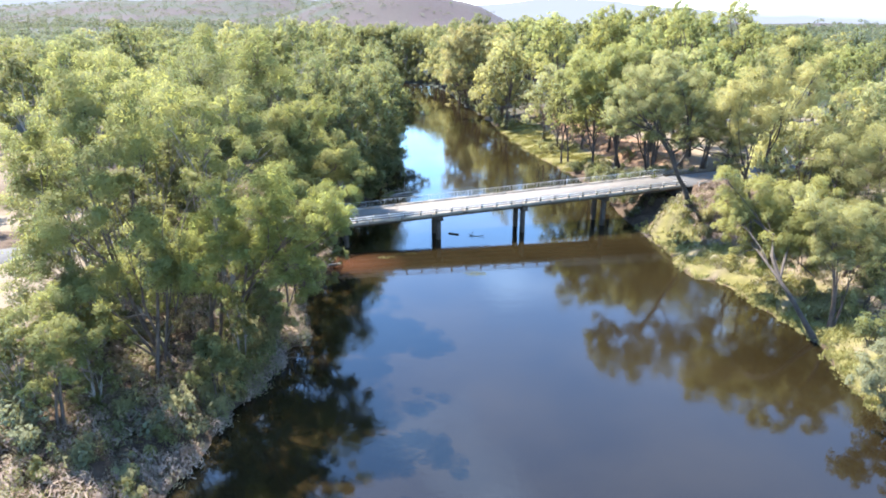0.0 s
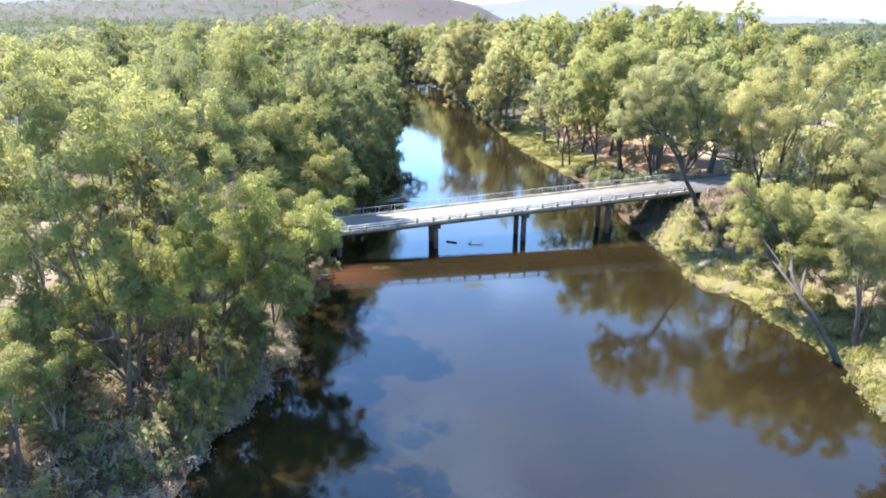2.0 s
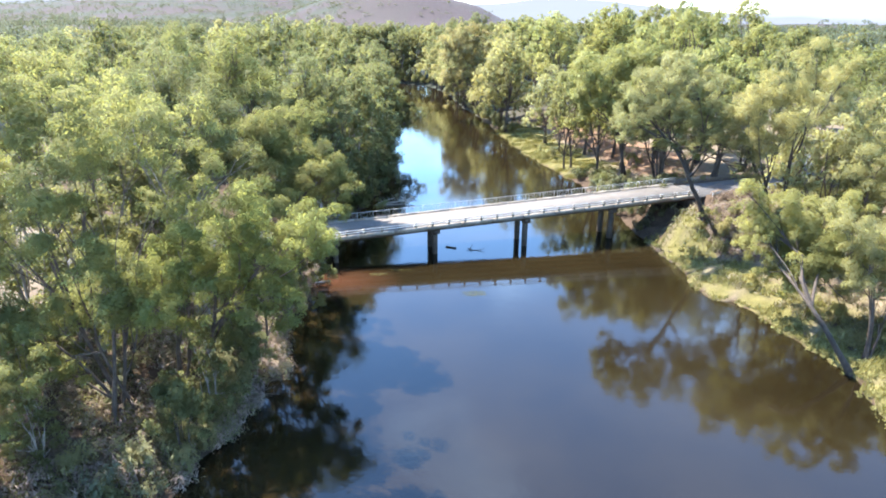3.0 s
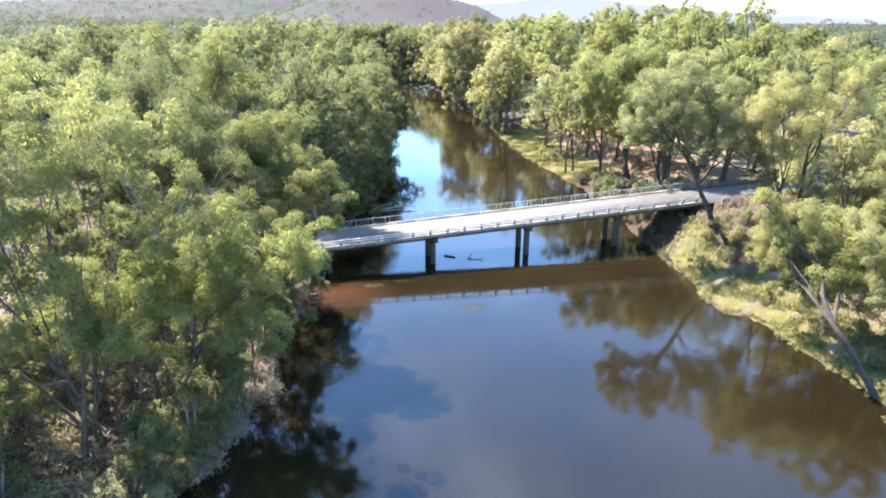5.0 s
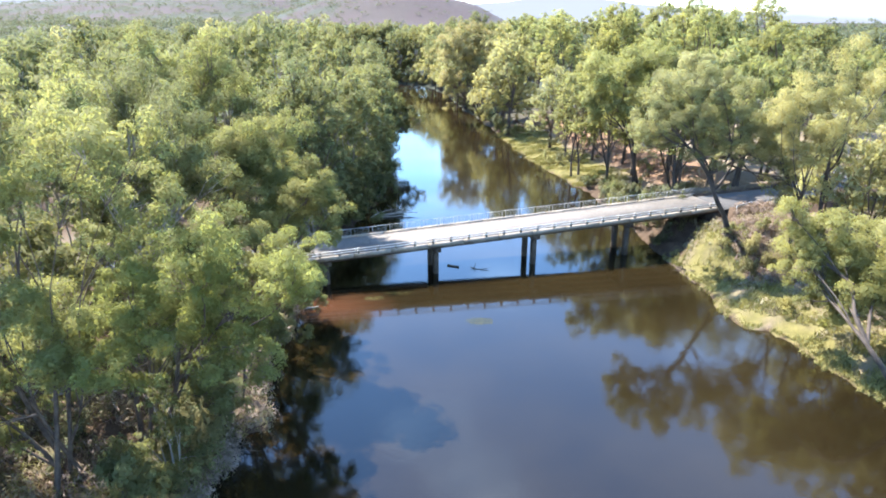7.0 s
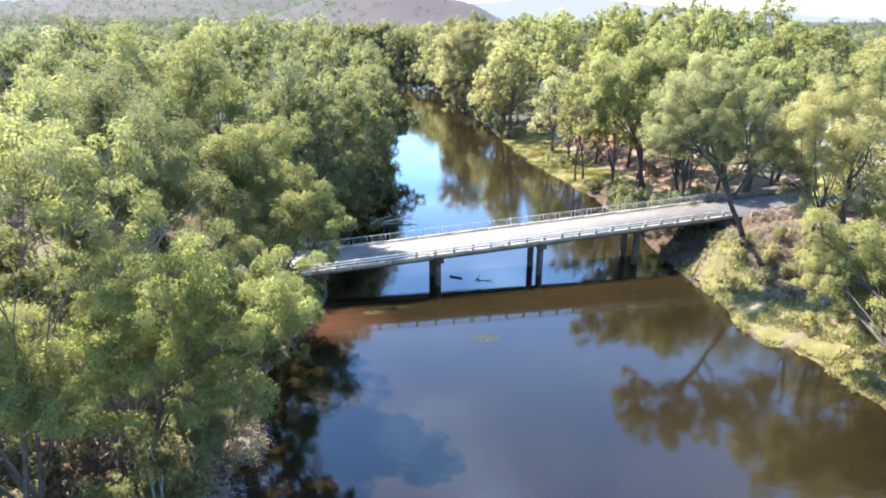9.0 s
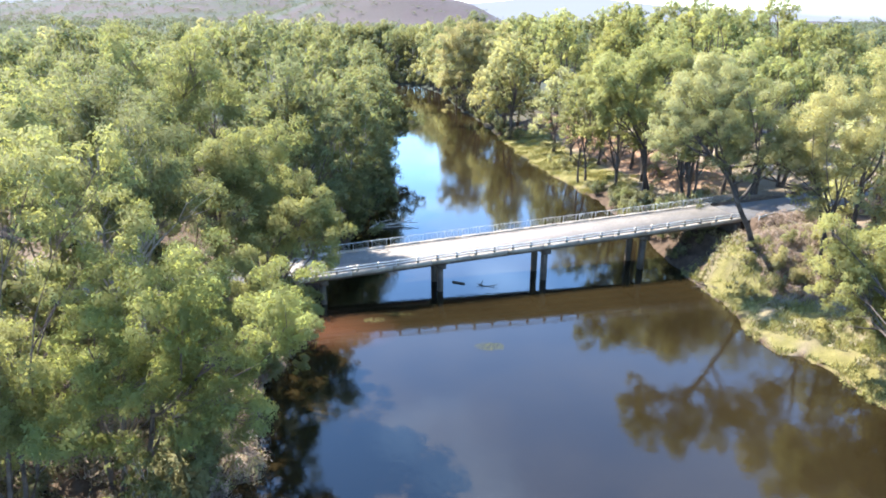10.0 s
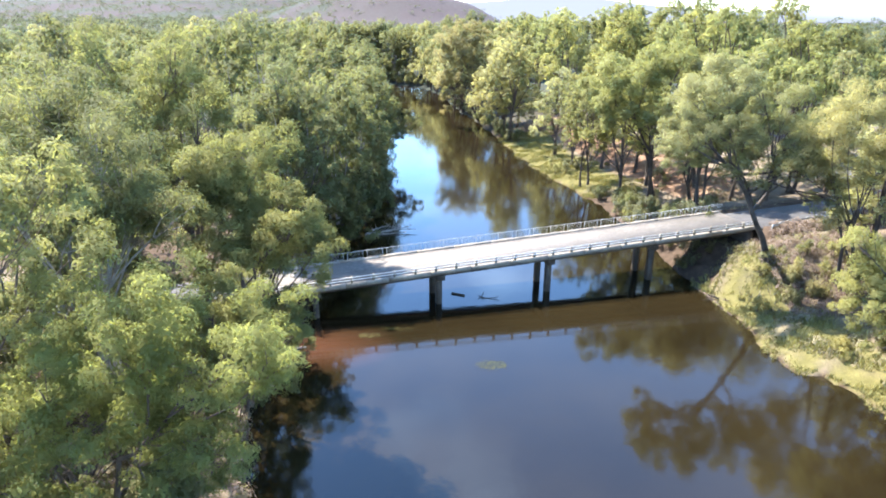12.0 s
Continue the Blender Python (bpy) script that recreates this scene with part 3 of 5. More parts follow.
# ---- trees ----
def gum_tree(base, lobes, seed, leaf=0.31, cover=0.58, mats=(BARK, LEAF), girth=0.45, stems=3, label="", group="river gums", place=None, fill=0, simple=False, lean=None, spread=0.45):
    """A gum: stems from the ground, limbs out to lobes (x, y, z, r) and hanging sprays on clumps of each lobe. All in world metres."""
    rng = np.random.default_rng(seed)
    base = np.asarray(base, float)
    lobes = np.asarray(lobes, float)
    if fill:
        src = lobes[rng.integers(0, len(lobes), fill)]
        shift = rng.normal(0, 0.8, (fill, 3)) * src[:, 3:] + np.column_stack([np.zeros((fill, 2)), -rng.uniform(0.2, 1.3, fill) * src[:, 3]])
        lobes = np.concatenate([lobes, np.column_stack([src[:, :3] + shift, src[:, 3] * rng.uniform(0.6, 0.9, fill)])])
    rel = lobes[:, :3] - base
    tree = thing("gum_tree", tuple(base if place is None else place), label or "tall river gum with pale limbs and drooping green leaves", "tree", group)
    order = np.argsort(np.arctan2(rel[:, 1] - rel[:, 1].mean(), rel[:, 0] - rel[:, 0].mean()))
    trunk, limbs, cs, rs, hubs = [], [], [], [], []
    for k in range(stems):
        mine = order[k * len(order) // stems:(k + 1) * len(order) // stems]
        if not len(mine):
            continue
        c = rel[mine].mean(0)
        foot = rng.normal(0, spread, 3) * (1, 1, 0) * (stems > 1) - np.array([0, 0, 0.4])
        top = np.array([c[0] * 0.5, c[1] * 0.5, c[2] * 0.72])
        pts = bent(rng, foot, top, 7, 0.07)
        if lean is not None:
            pts = np.array(lean, float)
        g = girth * rng.uniform(0.8, 1.1) / (1 + 0.15 * (stems - 1))
        trunk.append(tube(pts, g * np.linspace(1, 0.42, 7) * np.array([1.35, 1.05, 1, 1, 1, 1, 1]), 5 if simple else 7))
        # boughs fork from the stem, and limbs from the boughs
        forks = []
        if not simple:
            sets = max(1, round(len(mine) / 4))
            for b in range(sets):
                bunch = mine[b * len(mine) // sets:(b + 1) * len(mine) // sets]
                at = 4 + b % 3 if lean is not None else int(rng.integers(2, 6))
                goal = pts[at] + (rel[bunch].mean(0) - pts[at]) * 0.75
                goal[2] = min(goal[2], rel[bunch][:, 2].mean() - 0.5)
                line = bent(rng, pts[at], goal, 7, 0.12)
                trunk.append(tube(line, g * np.linspace(0.55, 0.24, 7), 6))
                forks += [(i, line) for i in bunch]
        else:
            forks = [(i, pts) for i in mine]
        for i, line in forks:
            s = rng.uniform(0.45, 1.0) if simple else rng.uniform(0.35, 1.0)
            p0 = line[int(s * 6)]
            q = bent(rng, p0, rel[i], 5, 0.13)
            limb = [tube(q, g * (np.linspace(0.42, 0.16, 5) if simple else np.linspace(0.26, 0.12, 5)), 4 if simple else 5)]
            r = lobes[i, 3]
            m = max(6, int(round(8 + r * 1.5)))
            u = rng.normal(size=(m, 3)); u /= np.linalg.norm(u, axis=1)[:, None]
            u[:, 2] = u[:, 2] * 0.95 + 0.05
            cc = rel[i] + u * r * rng.uniform(0.55, 0.95, (m, 1))
            for cpt in cc[::9 if simple else 2]:
                limb.append(tube(bent(rng, q[3], cpt, 3, 0.12), g * np.linspace(0.17 if simple else 0.12, 0.05, 3), 3 if simple else 4))
            limbs.append(joined(limb))
            cs.append(cc)
            hubs.append(np.tile(rel[i], (m, 1)))
            rs.append(r * rng.uniform(0.28, 0.48, (m, 1)) * np.array([[0.97, 0.97, 0.98]]))
    cs, rs = np.concatenate(cs), np.concatenate(rs)
    width = leaf * (0.52 if simple else 0.40)
    counts = np.maximum(8, rs[:, 0] ** 2 * 10.0 * cover / (0.5 * leaf * width)).astype(int)
    if simple:
        part("trunk", *joined(trunk + limbs), mats[0], tree, smooth=True)
    else:
        stem = part("trunk", *joined(trunk), mats[0], tree, smooth=True)
        for v, f in limbs:
            part("limb", v, f, mats[0], stem, smooth=True)
    leafage("crown", leaves(rng, cs, rs, counts, leaf, width, 0.35, np.concatenate(hubs), -0.4), mats[1], tree)
    return tree


def wild_lobes(seed, h, spread, n=9, low=0.38):
    """Lobes of a freely grown gum of height h on a base at the origin."""
    rng = np.random.default_rng(seed)
    out = []
    for k in range(n):
        a = k * 2.4 + rng.uniform(-0.5, 0.5)
        f = (k + 0.5) / n
        z = h * (low + (0.92 - low) * f + rng.uniform(-0.04, 0.04))
        rad = spread * (1.0 - 0.72 * f ** 1.6) * rng.uniform(0.55, 1.0)
        r = spread * rng.uniform(0.34, 0.5)
        out.append((rad * math.cos(a), rad * math.sin(a), min(z, h - r * 0.8), r))
    return out


A_LOBES = [(-32.9, 62.0, 32.5, 3.3), (-28.2, 58.0, 29.0, 3.6), (-22.6, 57.0, 29.5, 3.2), (-34.8, 60.0, 29.5, 3.3), (-39.3, 60.0, 24.5, 3.4), (-31.5, 57.0, 24.5, 3.2), (-35.1, 56.0, 20.2, 3.2),
           (-40.7, 58.0, 16.1, 3.4), (-29.0, 55.0, 20.0, 2.7), (-20.6, 61.0, 25.5, 2.6), (-26.7, 58.0, 17.3, 2.8), (-27.3, 64.0, 32.0, 2.8), (-33.5, 58.5, 13.5, 2.8), (-30.5, 62.0, 16.0, 2.6), (-41.0, 60.5, 20.3, 2.9), (-40.6, 61.0, 28.0, 2.5), (-42.0, 58.0, 11.8, 2.8), (-36.5, 55.0, 14.5, 2.6), (-38.0, 56.5, 9.5, 2.4), (-31.5, 54.5, 14.0, 2.1), (-26.5, 55.5, 14.5, 2.0), (-33.5, 54.0, 10.0, 1.8)]
A2_LOBES = [(-9.9, 58.0, 20.3, 2.2), (-12.8, 60.0, 18.7, 2.6), (-16.6, 60.0, 21.2, 3.1), (-15.3, 62.0, 15.5, 2.6), (-19.9, 62.0, 17.5, 3.3), (-17.6, 65.8, 21.0, 2.8), (-11.8, 67.0, 18.8, 2.6), (-22.6, 62.0, 15.2, 2.7), (-18.5, 63.5, 13.0, 2.3), (-24.0, 65.5, 19.0, 2.8), (-21.4, 57.0, 19.6, 2.4), (-19.3, 57.0, 17.0, 2.3), (-16.7, 57.0, 15.0, 2.2), (-13.2, 57.5, 15.0, 2.0), (-21.5, 57.0, 13.6, 2.3), (-23.2, 57.0, 16.2, 2.3)]
C_LOBES = [(-27.2, 74.0, 32.3, 2.9), (-24.6, 73.0, 30.2, 3.4), (-30.5, 75.0, 30.4, 3.3), (-22.9, 72.0, 28.0, 3.6), (-26.5, 72.0, 25.5, 3.3), (-30, 74, 27, 3.2), (-24, 76, 24, 3.0)]
D_LOBES = [(-25.5, 90.0, 33.3, 3.2), (-23.6, 90.0, 29.0, 3.6), (-27.8, 88.0, 30.4, 3.5), (-20.6, 86.0, 25.0, 3.5), (-23.4, 84.0, 23.0, 3.5), (-29, 89, 25, 3.4)]
E_LOBES = [(-13.8, 80.0, 20.6, 2.6), (-16.0, 80.0, 18.5, 3.0), (-12.9, 82.0, 19.8, 2.3), (-19.3, 82.0, 20.0, 3.2), (-21.0, 84.0, 23.0, 3.3), (-18.1, 86.0, 22.3, 3.2)]
F_LOBES = [(-32.7, 47.0, 12.2, 2.4), (-30.6, 48.0, 13.0, 2.0), (-35.2, 49.0, 13.2, 2.3), (-31.9, 46.0, 10.2, 1.9)]
G_LOBES = [(44.0, 84.0, 14.8, 3.0), (48.9, 82.0, 13.4, 3.3), (43.4, 83.5, 11.2, 2.8), (46.7, 79.0, 9.6, 2.8), (53.8, 84.0, 14.3, 3.2), (47.5, 84.0, 11.3, 3.0), (50.5, 83.0, 11.0, 2.8), (46.0, 82.0, 12.8, 2.8), (44.6, 82.5, 8.6, 2.5), (49.0, 80.0, 11.0, 2.8), (43.4, 84.0, 13.4, 2.3), (47.5, 81.0, 7.2, 2.2), (45.4, 79.5, 7.6, 2.0), (51.7, 80.0, 10.0, 2.8)]
H_LOBES = [(60.3, 90.0, 19.0, 3.6), (62.0, 86.0, 15.3, 3.5), (58.4, 84.0, 12.0, 3.0), (61.9, 82.0, 9.6, 3.0), (61.7, 96.0, 21.5, 3.5), (66.3, 92.0, 20.0, 4.0)]
T_LOBES = [(34, 113, 27, 3.2), (38, 112, 29, 3.2), (42, 111, 28.5, 3.2), (46, 110, 26.5, 3.2), (50, 110, 23.5, 3), (32, 114, 22.5, 2.6), (36, 112, 24, 3.2), (40, 110, 23.5, 3.4), (44, 109, 22, 3.2), (48, 109, 19.5, 2.8), (34.5, 112, 19.5, 2.4), (39, 110, 19, 2.6), (50.5, 109, 18, 2.2), (43, 109, 17.8, 2.2)]
T2_LOBES = [(49.3, 103.0, 25.5, 3.4), (54.0, 106.0, 28.0, 3.7), (58.3, 106.0, 31.6, 3.6), (55.5, 102.0, 24.0, 3.6), (51.9, 103.0, 20.8, 3.2), (60.7, 104.0, 26.5, 3.7), (50.5, 106.0, 18.5, 2.8)]

CLEAR = []


def hero(x, y, lobes, **kw):
    CLEAR.append((x, y, 5.0))
    return gum_tree((x, y, float(height(x, y))), lobes, **kw)


hero(-29.2, 57.2, A_LOBES, seed=11, fill=13, cover=0.48, stems=5, girth=0.42, spread=0.9, mats=(BARK, LEAF), label="broad multi-stemmed river gum with yellow-green crown")
hero(-26.2, 63.8, A2_LOBES, seed=12, fill=9, cover=0.5, stems=4, girth=0.4, spread=0.8, mats=(BARK, LEAF_BRIGHT), label="leaning river gum with bright crown over the water")
hero(-27.0, 75.0, C_LOBES, seed=13, fill=14, cover=0.34, stems=2, girth=0.5, mats=(BARK_PALE, LEAF_COOL), label="very tall river gum with open green crown")
hero(-25.5, 88.5, D_LOBES, seed=14, fill=12, cover=0.40, stems=2, girth=0.5, label="tall river gum with yellow-green crown")
hero(-20.5, 83.0, E_LOBES, seed=15, fill=9, stems=2, girth=0.38, label="river gum leaning from the bank over the water")
hero(-33.2, 46.0, F_LOBES, seed=16, fill=3, stems=2, girth=0.26, label="small dark green gum on the bare bank")
hero(48.2, 69.6, G_LOBES, seed=17, fill=13, cover=0.54, stems=1, girth=0.4, mats=(BARK_DARK, LEAF), lean=[(0.3, -0.2, -0.5), (-0.9, 0.3, 1.5), (-2.2, 0.9, 3.6), (-3.4, 1.6, 5.6), (-4.4, 2.8, 7.2), (-4.0, 6.2, 9.0), (-2.6, 9.5, 11.0)], label="dark-trunked gum leaning over the water from the grassy bank")
hero(51.4, 72.0, [(50.1, 74, 10.6, 2.4), (52.0, 74, 13.6, 2.6), (55.7, 75, 9.8, 2.4), (48.5, 75, 14.4, 2.4), (54.2, 77, 12.5, 2.6)], seed=29, fill=9, cover=0.58, stems=3, girth=0.26, mats=(BARK, LEAF_OLIVE), label="upright gum with several stems on the grassy bank")
hero(48.6, 53.6, [(43.6, 53, 5.6, 1.5), (45.0, 53.5, 7.0, 1.5), (44.2, 52.5, 3.6, 1.4), (45.2, 51.6, 2.0, 1.3), (46.4, 53, 4.6, 1.6), (47.2, 54.5, 6.2, 1.6), (48.6, 52.5, 5.0, 1.7)], seed=30, fill=4, cover=0.62, stems=3, girth=0.14, leaf=0.26, mats=(BARK, LEAF_GREY), group="bank shrubs", label="grey-leaved wattle overhanging the water's edge")
hero(60.5, 84.0, H_LOBES, seed=18, fill=18, cover=0.46, stems=3, girth=0.42, mats=(BARK, LEAF_OLIVE), label="olive-green gum on the upper bank")
hero(45.9, 110.4, T_LOBES, seed=19, fill=12, cover=0.44, stems=1, girth=0.46, mats=(BARK_DARK, LEAF_OLIVE), lean=[(0.2, 0, -0.5), (0, -0.1, 1.6), (-0.9, -0.4, 3.6), (-2.3, -1.0, 5.5), (-3.4, -1.0, 7.6), (-4.4, -0.6, 10), (-5.6, 0, 12.5)], label="dark-trunked gum leaning across the end of the bridge")
hero(55.0, 105.0, T2_LOBES, seed=20, fill=10, cover=0.40, stems=3, girth=0.45, mats=(BARK_DARK, LEAF_OLIVE), label="tall gum beside the bridge approach")

V_LOBES = [(34, 149, 28, 3.8), (38, 146, 26.5, 3.8), (42, 152, 28, 4.0), (31.5, 156, 24.5, 3.4), (36, 158, 25.5, 3.8), (40, 144, 21.5, 3.4), (34, 150, 21.5, 3.4), (46, 150, 29, 4.0)]
V2_LOBES = [(46, 140, 25, 3.8), (50, 143, 28, 4.0), (43.5, 141, 22, 3.4), (52, 140, 24, 3.8), (50, 140, 20, 3.4), (56, 145, 27, 4.0), (44, 140, 18, 2.8)]
M_LOBES = [(-18.4, 73.6, 18.2, 2.3), (-16.0, 72.0, 15.5, 2.3), (-20.0, 70.0, 16.0, 2.4), (-17.0, 76.5, 14.0, 2.3), (-15.0, 78.0, 12.5, 2.0), (-20.0, 75.5, 13.0, 2.4)]
hero(46.0, 157.0, V_LOBES, seed=21, fill=10, leaf=0.6, stems=2, girth=0.5, mats=(BARK_DARK, LEAF), label="tall gum above the red cut bank")
hero(51.0, 147.5, V2_LOBES, seed=22, fill=10, leaf=0.6, stems=2, girth=0.5, mats=(BARK_DARK, LEAF_OLIVE), label="dark-trunked gum above the red cut bank")
hero(-21.0, 72.5, M_LOBES, seed=23, fill=5, stems=2, girth=0.28, label="slender gum with bare lower limbs by the water")
for k, (x, y) in enumerate(((-20.4, 66.0), (-20.2, 79.5), (-20.8, 91.0), (-22.5, 54.0))):
    hero(x, y, [(x + 1.2, y, 6.5, 1.8), (x - 0.8, y + 1.5, 7.5, 1.8), (x + 2.4, y - 1.0, 5.0, 1.6), (x + 0.4, y - 1.6, 8.5, 1.6), (x + 1.5, y + 2.0, 4.2, 1.6)], seed=24 + k, fill=3, stems=3, girth=0.16, mats=(BARK_DARK, LEAF_COOL), label="young dark green gum leaning over the shore")

B_LOBES = [(5, 268, 30, 4.5), (9, 270, 32.5, 4), (14, 270, 33, 4.2), (3.5, 266, 24, 4.2), (8, 266, 25, 4.8), (13, 268, 26, 4.5), (4, 264, 17, 3.8), (9, 265, 18, 4.2), (15, 266, 20, 4), (18, 270, 30, 4.2), (3, 264, 12.5, 3), (10, 264, 11.5, 3)]
hero(17.0, 274.0, B_LOBES, seed=74, fill=6, leaf=0.7, cover=0.42, stems=3, girth=0.6, mats=(BARK, LEAF_RUST), label="huge browning gum leaning over the far river")
W_LOBES = [(-5.1, 198.0, 11.1, 1.9), (-8.1, 198.0, 12.7, 2.2), (-7.7, 198.0, 9.7, 1.9), (-11.7, 198.0, 10.6, 2.4), (-11.6, 198.0, 14.5, 2.6), (-13.6, 198.0, 8.0, 2.2), (-14.2, 198.0, 18.4, 2.8), (-16.1, 198.0, 12.4, 2.6)]
hero(-17.5, 197.0, W_LOBES, seed=71, fill=8, leaf=0.55, stems=2, girth=0.4, mats=(BARK_DARK, LEAF_COOL), label="dark gum leaning far out over the river past the bridge")
hero(-23.8, 118.6, [(-25, 116, 18, 2.8), (-20.5, 116.5, 17, 2.6), (-17.5, 115.5, 13.5, 2.2), (-22, 117.5, 22, 2.8), (-18.5, 118, 20, 2.5), (-16.2, 118.5, 22.5, 2.2), (-20, 120, 26, 2.8), (-25, 119, 25, 2.8), (-23, 121, 30, 2.8), (-17.5, 121, 27, 2.2), (-15.8, 116, 16.5, 1.8), (-27, 117, 14, 2.6), (-20, 119, 11, 2.4)], seed=72, fill=9, leaf=0.5, cover=0.36, stems=2, girth=0.4, mats=(BARK_DARK, LEAF_COOL), label="gum shading the west end of the bridge")

hero(-20.6, 92.5, [(-17.2, 88.5, 8.5, 2.0), (-18.2, 92, 12.5, 2.3), (-18.8, 95, 16.5, 2.3), (-20, 90, 15, 2.4), (-17.2, 93, 6.5, 1.8), (-21, 93.5, 18.5, 2.3)], seed=73, fill=8, stems=2, girth=0.3, mats=(BARK_DARK, LEAF), label="gum on the shore before the bridge with low hanging leaves")

for k, (x, y) in enumerate(((-17.2, 131.0), (-15.8, 139.5), (-15.0, 148.0), (-14.6, 157.5))):
    hero(x, y, [(x + 1.8, y, 3.2, 1.9), (x + 3.2, y + 1.0, 5.5, 2.1), (x + 1.0, y - 1.5, 7.5, 2.3), (x + 2.8, y + 2.0, 9.0, 2.2), (x - 0.5, y, 10.5, 2.4), (x + 1.8, y + 2.5, 2.4, 1.7)], seed=81 + k, fill=4, leaf=0.5, cover=0.7, stems=2, girth=0.22, mats=(BARK_DARK, LEAF_COOL), label="low dark gum crowding the water past the bridge")

# templates for the woods; each is a tree that stands in the wood itself
STOCK = []


def stock(x, y, h, spread, seed, leaf, mats, n=11, low=0.38, stems=2, label=""):
    z = float(height(x, y))
    t = gum_tree((0, 0, 0), wild_lobes(seed, h, spread, n, low), seed, leaf * 1.12, 0.38, mats, 0.017 * h, stems, label, place=(x, y, z), simple=True)
    CLEAR.append((x, y, spread * 0.6))
    STOCK.append((t, spread, h))
    return t


stock(34.0, 171.0, 24, 6.2, 31, 0.76, (BARK_DARK, LEAF_COOL), 11, 0.40)
stock(39.5, 160.5, 25, 6.4, 32, 0.76, (BARK_DARK, LEAF), 11, 0.42)
stock(-27.0, 127.0, 28, 6.8, 33, 0.76, (BARK_PALE, LEAF_COOL), 13, 0.20, 3)
stock(-23.5, 141.0, 26, 6.4, 34, 0.76, (BARK_PALE, LEAF_COOL), 13, 0.14, 3)
stock(29.0, 249.0, 23, 6.6, 35, 0.85, (BARK, LEAF_OLIVE), 11, 0.26)
stock(22.0, 292.0, 28, 7.2, 36, 0.85, (BARK, LEAF_RUST), 11, 0.26, 2, "river gum with browning orange-green crown")
stock(64.5, 171.0, 36, 7.2, 37, 0.76, (BARK, LEAF), 15, 0.42)


def free_spot(x, y, r, d_min, taken):
    d, _ = bank(np.array(x), np.array(y))
    if d < d_min:
        return False
    for road in (ROAD_EAST, ROAD_WEST):
        if along(road, np.array(x), np.array(y))[0] < 6.5:
            return False
    if abs(x - 12) < 48 and abs(y - mid_line(x)) < 9:
        return False
    return all((x - a) ** 2 + (y - b) ** 2 > (r * 0.8 + c) ** 2 for a, b, c in taken)


def plant(k, x, y, s, rng, taken):
    t, spread, h = STOCK[k]
    taken.append((x, y, spread * s * 0.42))
    m = pose(x, y, float(height(x, y)), rng.uniform(-3, 3), rng.uniform(-3, 3), rng.uniform(0, 360)) @ Matrix.Diagonal((s, s, s * rng.uniform(0.92, 1.08), 1))
    copy_thing(t, m)


